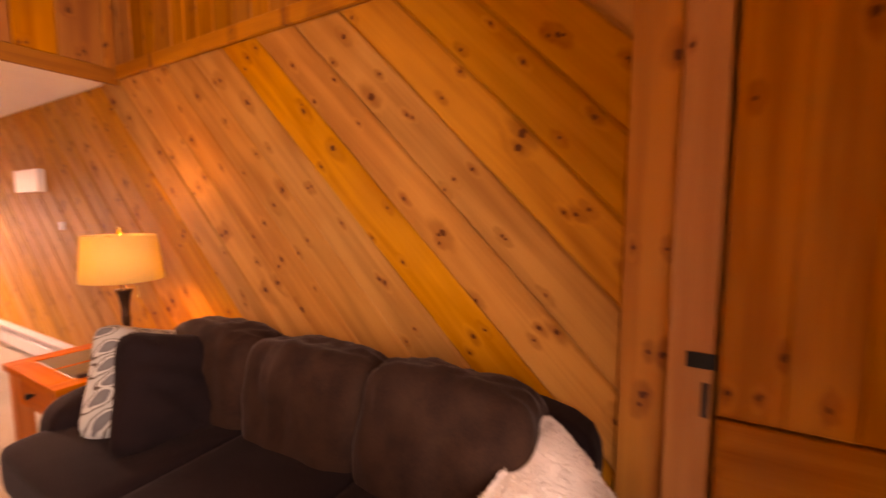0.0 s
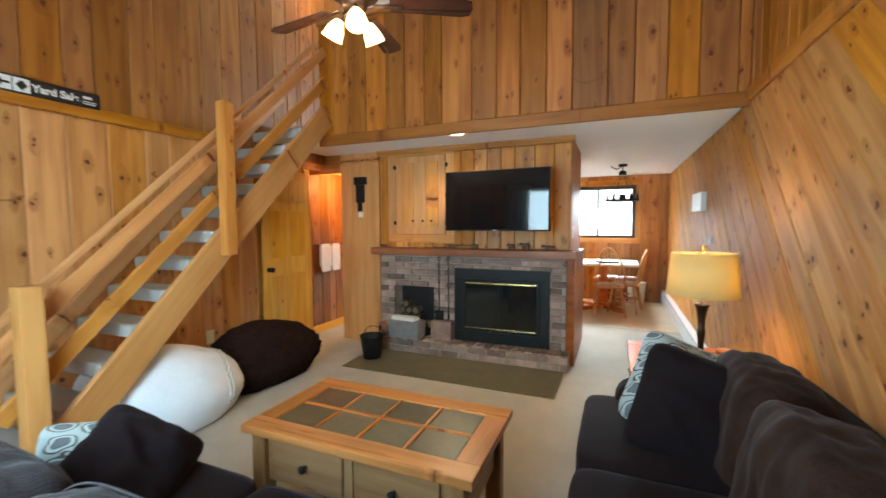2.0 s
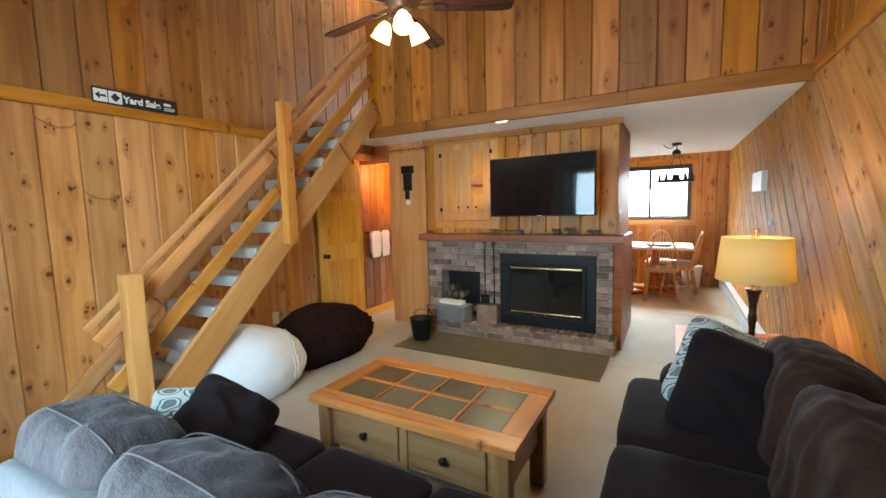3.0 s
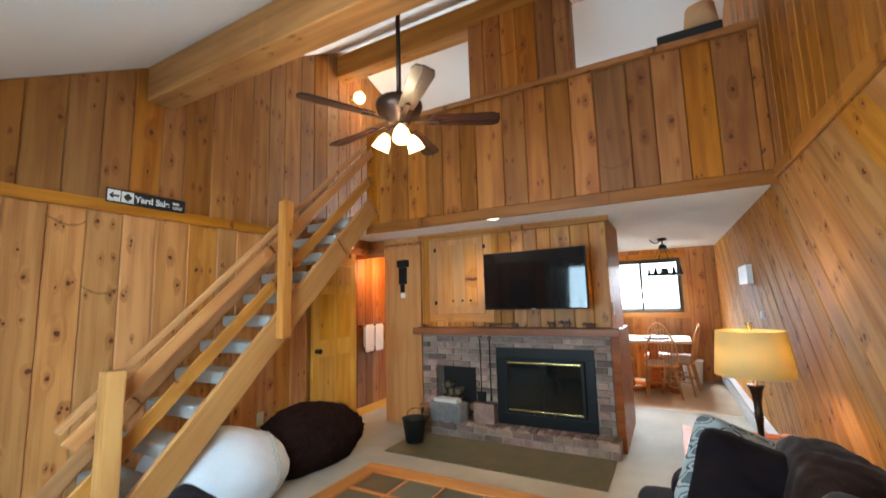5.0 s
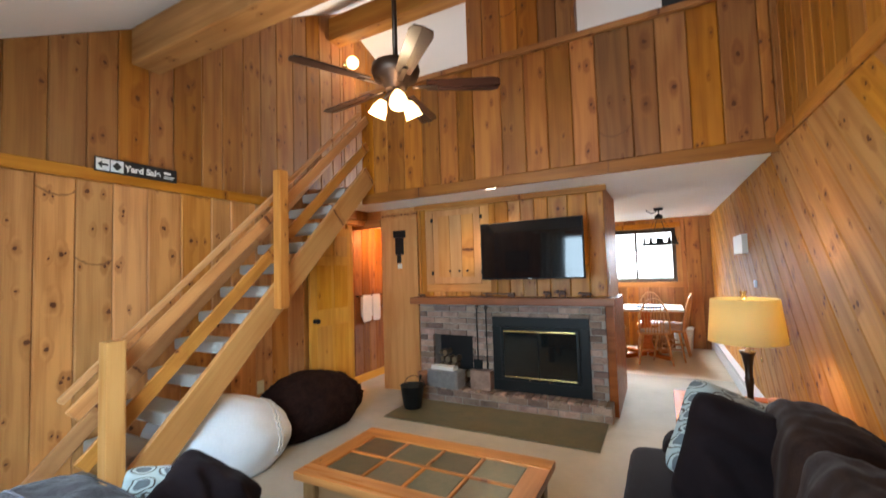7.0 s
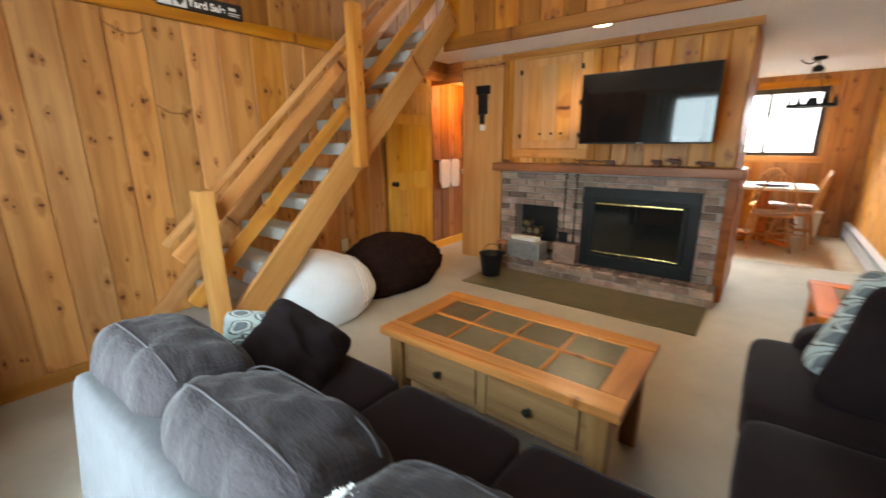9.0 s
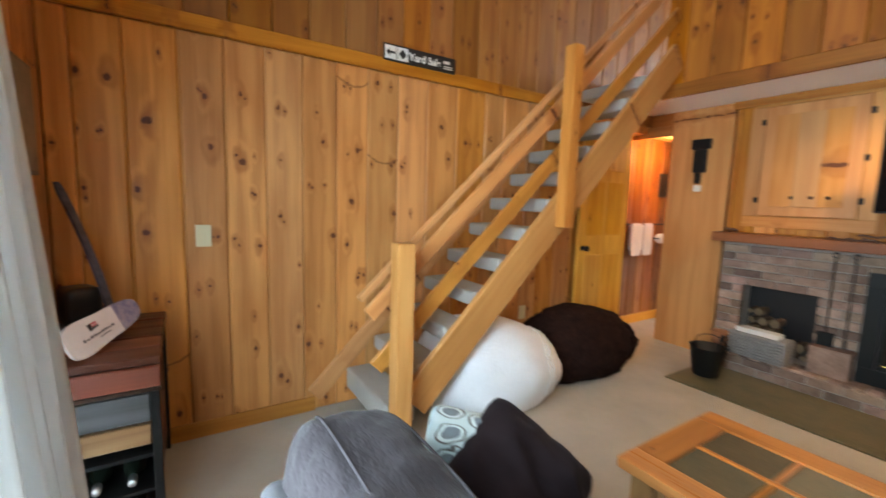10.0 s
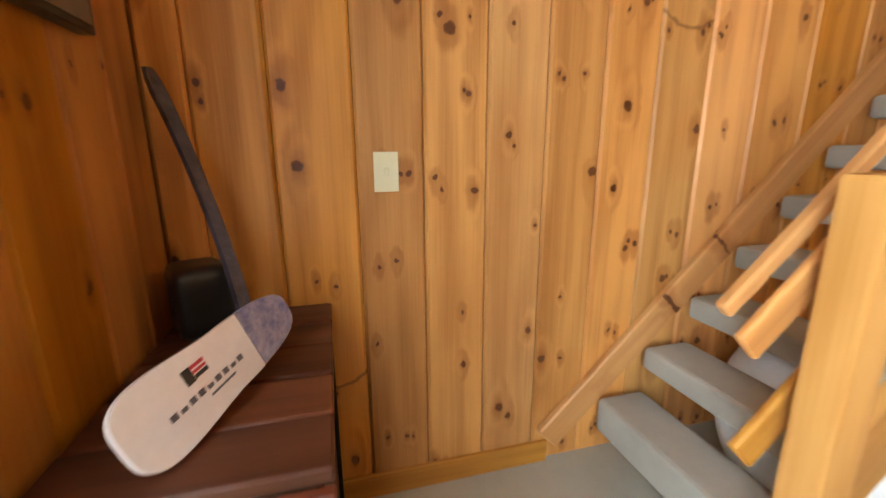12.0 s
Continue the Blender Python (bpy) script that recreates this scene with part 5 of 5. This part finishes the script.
ch = chair(pose(0.38, 7.02, 0, 0, 0, 4), "oak hoop-back chair with cushion drawn up to the dining table")
copy_thing(ch, pose(0.33, 7.96, 0, 0, 0, 180))
copy_thing(ch, pose(0.60, 7.34, 0, 0, 0, 80))
copy_thing(ch, pose(0.64, 7.82, 0, 0, 0, 95))
copy_thing(ch, pose(-0.24, 7.45, 0, 0, 0, -85))
tagged(part("tray", lathe_bm([(0.16, 0), (0.19, 0.015), (0.195, 0.03), (0.18, 0.022), (0.01, 0.012)], 24), mat("dark_bowl", (0.05, 0.05, 0.09), 0.4), None, "dark round serving tray on the dining table", pose(0.33, 7.4, 0.771), True), category="tray")
wb = thing("waste_bin", "white plastic waste bin by the dining wall", "bin", pose(0.80, 8.10, 0.003))
part("body", lathe_bm([(0.11, 0), (0.12, 0.01), (0.15, 0.36), (0.14, 0.36), (0.11, 0.02)], 24), WHITEPLASTIC, wb, "", None, True)
part("rim", lathe_bm([(0.152, 0.35), (0.16, 0.355), (0.16, 0.375), (0.15, 0.375)], 24), WHITEPLASTIC, wb, "", None, True)
chd = thing("chandelier", "black iron ring chandelier with forest cut-outs", "chandelier", pose(0.53, 6.75, 0))
part("canopy", lathe_bm([(0.06, CEIL - 0.03), (0.06, CEIL)], 18), BLACK, chd, "", None, True)
part("stem", rod_bm((0, 0, CEIL - 0.10), (0, 0, CEIL), 0.008), BLACK, chd)
part("swag_chain", tube_bm([(-0.16 + 0.16 * i / 10, 0, CEIL - 0.015 - 0.05 * math.sin(math.pi * i / 10)) for i in range(11)], 0.006), BLACK, chd, "", None, True)
part("hub", lathe_bm([(0.05, CEIL - 0.15), (0.055, CEIL - 0.12), (0.03, CEIL - 0.09)], 18), BLACK, chd, "", None, True)
for k in range(6):
    a = k * math.pi / 3
    part("chain", rod_bm((0.04 * math.cos(a), 0.04 * math.sin(a), CEIL - 0.14), (0.22 * math.cos(a), 0.22 * math.sin(a), 1.76), 0.003, 6), BLACK, chd)
part("ring", lathe_bm([(0.222, 1.715), (0.225, 1.715), (0.225, 1.74), (0.222, 1.74)], 36), BLACK, chd)
for k in range(12):
    a = k * math.pi / 6
    h = 0.10 if k % 3 else 0.07
    tri = slab_bm([(-0.025, 0), (0.025, 0), (0, h)] if k % 3 else [(-0.045, 0), (0.045, 0), (0.04, h * 0.8), (-0.04, h * 0.9)], 0.003)
    part("cutout", tri, BLACK, chd, "dark metal tree or bear cut-out", pose(0.225 * math.cos(a), 0.225 * math.sin(a), 1.74, 90, 0, 90 + math.degrees(a)))

# ---- south-west corner ----
pic = thing("picture", "dark framed brown print on the pine wall", "picture")
boxp("frame", (-2.60, SY, 1.385), (-2.10, SY + 0.03, 1.80), BLACKPAINT, pic, "", 0.003)
boxp("print", (-2.585, SY + 0.03, 1.40), (-2.115, SY + 0.033, 1.785), mottled("brown_print", (0.26, 0.20, 0.15), (0.09, 0.07, 0.055), 9, 0.5, 0.0, 30), pic, "", 0)

CX1, CY0, CY1, CZ = -2.12, -0.11, 0.295, 0.73
chest = thing("side_cabinet", "rustic dark plank cabinet with black metal frame", "cabinet")
RED = pine("red_plank", (0.20, 0.055, 0.026), (0.10, 0.030, 0.016), 0.1, 0.1, 0.35)
GREYP = pine("grey_plank", (0.12, 0.12, 0.12), (0.05, 0.05, 0.05), 0.1, 0.3, 0.6)
for i in range(5):
    boxp("top_plank", (WX + 0.012 + i * 0.1385, CY0, CZ - 0.03), (WX + 0.147 + i * 0.1385, CY1, CZ - 0.002 * (i % 2)), DARKWOOD, chest, "dark stained top plank", 0.005, 1, "y")
boxp("front_plank", (CX1 - 0.025, CY0, CZ - 0.11), (CX1, CY1, CZ - 0.031), RED, chest, "worn red plank", 0.004, 1, "y")
boxp("metal_edge", (CX1 - 0.028, CY0 - 0.002, CZ - 0.125), (CX1 + 0.003, CY1 + 0.003, CZ - 0.111), BRONZE, chest, "", 0.002, 1, "y")
for x in (WX + 0.02, CX1 - 0.035):
    for y in (CY0 + 0.005, CY1 - 0.035):
        boxp("leg", (x, y, 0), (x + 0.03, y + 0.03, CZ - 0.126 if x > -2.5 else CZ - 0.031), BLACK, chest, "", 0.002, 1, "z")
for z0, z1, m in ((0.485, 0.595, GREYP), (0.395, 0.475, TABLETAN)):
    boxp("drawer", (WX + 0.06, CY0 + 0.037, z0), (CX1 - 0.012, CY1 - 0.037, z1), m, chest, "", 0.004, 1, "y")
for z in (0.06, 0.20, 0.34):
    boxp("shelf", (WX + 0.06, CY0 + 0.037, z), (CX1 - 0.02, CY1 - 0.037, z + 0.014), BLACK, chest, "black metal shelf", 0.002, 1, "y")
boxp("back_board", (WX + 0.052, CY0 + 0.037, 0.06), (WX + 0.059, CY1 - 0.037, 0.39), DARKWOOD, chest, "", 0, 1, "y")
FOIL = mat("silver_foil", (0.62, 0.62, 0.64), 0.3, 0.9)
DARKGLASS = mat("dark_bottle_glass", (0.012, 0.018, 0.012), 0.08)
for z in (0.112, 0.252):
    for y in (-0.02, 0.085, 0.19):
        bt = tagged(part("wine_bottle", lathe_bm([(0.030, 0), (0.037, 0.006), (0.037, 0.19), (0.030, 0.215), (0.014, 0.245), (0.013, 0.29)], 16), DARKGLASS, None, "dark glass wine bottle lying in the cabinet's open rack", pose(-2.44, y, z, 0, 90), True), category="bottle", group="bottles in the rack")
        part("foil_cap", lathe_bm([(0.0145, 0.255), (0.0145, 0.298), (0.010, 0.302)], 14), FOIL, bt, "silver foil cap", None, True)
boxp("side_board", (WX + 0.055, CY1 - 0.030, 0.10), (CX1 - 0.04, CY1 - 0.018, CZ - 0.032), DARKWOOD, chest)

bent = thing("snowboard", "worn dark snowboard leaning in the wall corner", "snowboard")
bmb = bmesh.new()
rows = []
for i in range(23):
    s = i / 22
    w = 0.020 * (0.9 + 0.2 * (2 * s - 1) ** 2) * (1 - 0.55 * max(0, (s - 0.9) / 0.1) ** 2)
    c = Vector((-2.575 - 0.215 * s ** 0.8, 0.115 - 0.20 * s + 0.014 * math.sin(s * 3.1), 0.735 + 0.63 * s))
    rows.append([bmb.verts.new(c + Vector((sx * w * 0.75, -sx * w * 0.5, 0)) + Vector((0.009, 0.012, 0)) * dy) for sx, dy in ((-1, 0), (1, 0), (1, 1), (-1, 1))])
for a, b in zip(rows, rows[1:]):
    for j in range(4):
        bmb.faces.new((a[j], a[(j + 1) % 4], b[(j + 1) % 4], b[j]))
bmb.faces.new(rows[0][::-1])
bmb.faces.new(rows[-1])
part("deck", bmb, mottled("worn_board_print", (0.11, 0.11, 0.16), (0.015, 0.013, 0.016), 16, 0.35, 0.0, 40), bent)
part("binding", soft_bm(0.15, 0.13, 0.17, 7, 0.03, 0.005, 3, 6), BLACKPAINT, bent, "black plastic binding", pose(-2.71, -0.015, 0.822, 0, 0, 25), True)

_ax = Vector((-0.34, 0.16, 0.045)).normalized()
_ay = Vector((-0.15, -0.35, 0.92))
_ay = (_ay - _ax * _ax.dot(_ay)).normalized()
pad = thing("snow_toy", "white and blue hourglass-shaped snow toy propped up on the cabinet", "snow toy", plane_frame((-2.350, 0.112, 0.812), _ax, _ay))
_out = []
for i in range(64):
    t = 2 * math.pi * i / 64
    c, sn = math.cos(t), math.sin(t)
    x = 0.205 * math.copysign(abs(c) ** 0.8, c)
    q = x / 0.205
    _out.append((x, (0.058 + 0.032 * max(0, -q) ** 1.5 + 0.004 * max(0, q)) * math.copysign(abs(sn) ** 0.6, sn)))
part("white_face", slab_bm(clip(_out, (1, 0), 0.065), 0.012, 0.003), mottled("white_gloss", (0.74, 0.66, 0.62), (0.66, 0.58, 0.55), 5, 0.25, 0.0, 60), pad, "glossy white panel")
part("blue_face", slab_bm(clip(_out, (-1, 0), -0.066), 0.012, 0.003), mottled("blue_print", (0.05, 0.07, 0.22), (0.42, 0.36, 0.40), 34, 0.3, 0.0, 55), pad, "blue printed end")
REDINK = mat("red_ink", (0.45, 0.03, 0.04), 0.4)
for x0, y0, w, h, m in ((-0.085, 0.010, 0.018, 0.026, BLACKSIGN), (-0.066, 0.012, 0.028, 0.007, BLACKSIGN), (-0.066, 0.021, 0.028, 0.005, REDINK), (-0.066, 0.029, 0.028, 0.006, REDINK)):
    boxp("logo_bar", (x0, y0, 0.012), (x0 + w, y0 + h, 0.0126), m, pad, "", 0)
for k in range(9):
    boxp("logo_bar", (-0.135 + k * 0.019, -0.016, 0.012), (-0.122 + k * 0.019, -0.006 - 0.003 * (k % 3 == 1), 0.0126), GREYINK, pad, "", 0)
boxp("logo_bar", (-0.06, -0.028, 0.012), (0.0, -0.024, 0.0126), GREYINK, pad, "", 0)

# curtain
cur = thing("curtain", "white floor-length curtain gathered beside the patio door", "curtain")
bmc = bmesh.new()
cols = []
for i in range(91):
    s = i / 90
    x = -1.80 + 0.46 * s
    y = 0.035 + 0.055 * math.sin(s * 30 + 0.8 * math.sin(s * 9)) + 0.012 * math.sin(s * 77)
    cols.append([bmc.verts.new((x + 0.012 * math.sin(j * 0.7 + i * 0.1) - 0.09 * (1 - s) * (j / 10) ** 1.5, y * (0.65 + 0.35 * j / 10) - 0.045 + 0.09 * j / 10, 2.12 - j * 0.21)) for j in range(11)])
for a, b in zip(cols, cols[1:]):
    for j in range(10):
        bmc.faces.new((a[j], a[j + 1], b[j + 1], b[j]))
cu = part("cloth", bmc, CURTAIN, cur, "", None, True)
sol = cu.modifiers.new("cloth", "SOLIDIFY")
sol.thickness = 0.003
part("rod", rod_bm((-1.95, 0.0, 2.14), (0.6, 0.0, 2.14), 0.012), WHITEPLASTIC, cur)
for x in (-1.92, 0.55):
    part("rod_bracket", rod_bm((x, SY, 2.14), (x, 0.0, 2.14), 0.008), WHITEPLASTIC, cur)

# loft things
lt = thing("loft_television", "black flat television standing on the loft", "television", pose(0.88, 4.02, LOFT))
boxp("housing", (-0.24, -0.02, 0.86), (0.24, 0.02, 1.26), BLACKPAINT, lt)
boxp("stand", (-0.22, -0.15, 0), (0.22, 0.18, 0.84), DARKWOOD, lt)
boxp("foot", (-0.1, -0.05, 0.84), (0.1, 0.05, 0.86), BLACKPAINT, lt)
ll = thing("loft_lamp", "table lamp with tan drum shade on the loft", "lamp", pose(1.02, 4.45, LOFT))
part("shade", lathe_bm([(0.15, 1.44), (0.12, 1.68)], 28), mat("loft_shade", (0.62, 0.40, 0.2), 0.9), ll, "", None, True)
part("pole", rod_bm((0, 0, 0.02), (0, 0, 1.45), 0.015), BRONZE, ll)
part("foot", lathe_bm([(0.14, 0), (0.13, 0.02), (0.02, 0.03)], 20), BRONZE, ll, "", None, True)

# ---- board pieces of the walls ----
GROOVES = [-0.02, 0.17, 0.39, 0.59, 0.79, 0.99, 1.19, 1.39, 1.60, 1.82, 2.06, 2.31, 2.49, 2.74, 2.92, 3.12, 3.32, 3.5, 3.7, 3.9]
UPPER = [0.02, 0.22, 0.42, 0.62, 0.83, 1.035, 1.244, 1.445, 1.624, 1.827, 2.001, 2.23, 2.414, 2.618, 2.807, 2.996, 3.209, 3.405, 3.606, 3.80]
_w = plane_frame((WX - 0.018, 0, 0), (0, 1, 0), (0, 0, 1))
boards(west, _w, [(SY, 0), (4.0, 0), (4.0, 2.13), (SY, 2.13)], 0.205, PINE_WEST, seed=3, cuts=GROOVES)
boards(west, _w, [(6.4, 0), (NY, 0), (NY, 2.13), (6.4, 2.13)], 0.205, PINE, seed=4, vary=0.25)
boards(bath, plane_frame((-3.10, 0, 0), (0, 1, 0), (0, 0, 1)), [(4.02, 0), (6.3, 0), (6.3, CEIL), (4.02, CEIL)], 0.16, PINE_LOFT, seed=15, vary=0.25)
boards(west, _w, [(SY, 2.13), (RIDGE, 2.13), (RIDGE, roof_z(RIDGE)), (SY, roof_z(SY))], 0.205, PINE_UPPER_DIM, seed=5, cuts=UPPER)
boards(west, _w, [(RIDGE, 2.13), (NY, 2.13), (NY, roof_z(NY)), (RIDGE, roof_z(RIDGE))], 0.205, PINE_UPPER_DIM, seed=6, vary=0.25)
_e = plane_frame((EX + 0.018, 0, 0), (0, -1, 0), (0, 0, 1))
boards(east, _e, [(-NY, 0), (-0.555, 0), (-0.555, 2.235), (-NY, 2.235)], 0.198, PINE_EAST, along=135, seed=7, gap=0.004, cuts=[-(0.053 + 0.198 * k) for k in range(-14, 32)])
boards(east, _e, [(-RIDGE, 2.235), (-SY, 2.235), (-SY, roof_z(SY)), (-RIDGE, roof_z(RIDGE))], 0.15, PINE_UPPER_DIM, seed=8, vary=0.2)
boards(east, _e, [(-NY, 2.42), (-RIDGE, 2.42), (-RIDGE, roof_z(RIDGE)), (-NY, roof_z(NY))], 0.15, PINE_UPPER_DIM, seed=9, vary=0.2)
_l = plane_frame((0, LY + 0.018, 0), (1, 0, 0), (0, 0, 1))
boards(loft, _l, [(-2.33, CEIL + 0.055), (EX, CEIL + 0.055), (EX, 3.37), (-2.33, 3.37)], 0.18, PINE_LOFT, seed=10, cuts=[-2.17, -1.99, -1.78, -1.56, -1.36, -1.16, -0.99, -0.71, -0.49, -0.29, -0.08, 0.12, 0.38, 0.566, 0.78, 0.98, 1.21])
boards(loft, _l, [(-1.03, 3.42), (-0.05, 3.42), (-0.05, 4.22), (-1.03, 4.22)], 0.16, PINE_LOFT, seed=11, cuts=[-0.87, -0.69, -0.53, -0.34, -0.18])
_n2 = plane_frame((0, NY, 0), (1, 0, 0), (0, 0, 1))
for a, b, c, d in ((WX, _wx0 - .08, 0, CEIL), (_wx1 + .08, EX, 0, CEIL), (_wx0 - .08, _wx1 + .08, 0, _wz0 - .08), (_wx0 - .08, _wx1 + .08, _wz1 + .08, CEIL)):
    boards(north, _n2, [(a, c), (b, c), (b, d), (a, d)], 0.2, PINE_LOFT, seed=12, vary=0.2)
_c = plane_frame((0, 4.42, 0), (1, 0, 0), (0, 0, 1))
boards(block, _c, [(-2.06, 1.145), (0.055, 1.145), (0.055, CEIL - 0.06), (-2.06, CEIL - 0.06)], 0.17, PINE, seed=13, vary=0.25)
_s = plane_frame((0, SY - 0.018, 0), (-1, 0, 0), (0, 0, 1))
boards(south, _s, [(-_px0, 0), (-WX, 0), (-WX, roof_z(SY)), (-_px0, roof_z(SY))], 0.16, PINE, seed=14, vary=0.25)

# bricks of the fireplace wall and its hearth ledge
_rnd = random.Random(21)
_brick = {}


def brick(x0, x1, y0, z0, z1, depth, parent):
    key = (round(x1 - x0, 2), round(depth, 2))
    if key not in _brick:
        bm = box_bm(x1 - x0, depth, z1 - z0, 0.004)
        me = bpy.data.meshes.new("brick")
        bm.to_mesh(me)
        bm.free()
        me.materials.append(BRICK)
        _brick[key] = me
    ob = new("brick", _brick[key])
    ob.parent = parent
    ob.matrix_basis = Matrix.Translation(((x0 + x1) / 2, y0 + depth / 2 - 0.002 - _rnd.random() * 0.004, (z0 + z1) / 2))


def brickwork(xa, xb, ya, z0, rows, depth, parent, holes=(), length=0.195, high=0.058, joint=0.010):
    for r in range(rows):
        z = z0 + r * (high + joint)
        x = xa - (0.5 * (length + joint) if r % 2 else 0)
        while x < xb - 0.02:
            a, b = max(x, xa), min(x + length, xb)
            x += length + joint
            spans = [(a, b)]
            for hx0, hx1, hz0, hz1 in holes:
                if z < hz1 - 0.01 and z + high > hz0 + 0.01:
                    spans = [q for s0, s1 in spans for q in ((s0, min(s1, hx0)), (max(s0, hx1), s1)) if q[1] - q[0] > 0.025]
            for s0, s1 in spans:
                brick(round(s0, 3), round(s1, 3), ya, z, z + high, depth, parent)


brickwork(-2.055, 0.020, 4.385, 0.165, 13, 0.05, block, holes=((-1.88, -1.38, 0.15, 0.70), (-1.115, -0.14, 0.15, 0.915)))
brickwork(-2.055, 0.065, 4.205, 0.012, 2, 0.06, ledge)
for _k in range(31):
    for _j in range(2):
        _x = -2.05 + _k * 0.0685
        key = "soldier"
        if key not in _brick:
            bm = box_bm(0.058, 0.088, 0.02, 0.003)
            me = bpy.data.meshes.new("brick")
            bm.to_mesh(me)
            bm.free()
            me.materials.append(BRICK)
            _brick[key] = me
        ob = new("brick", _brick[key])
        ob.parent = ledge
        ob.matrix_basis = Matrix.Translation((_x + 0.03, 4.252 + _j * 0.097, 0.148))
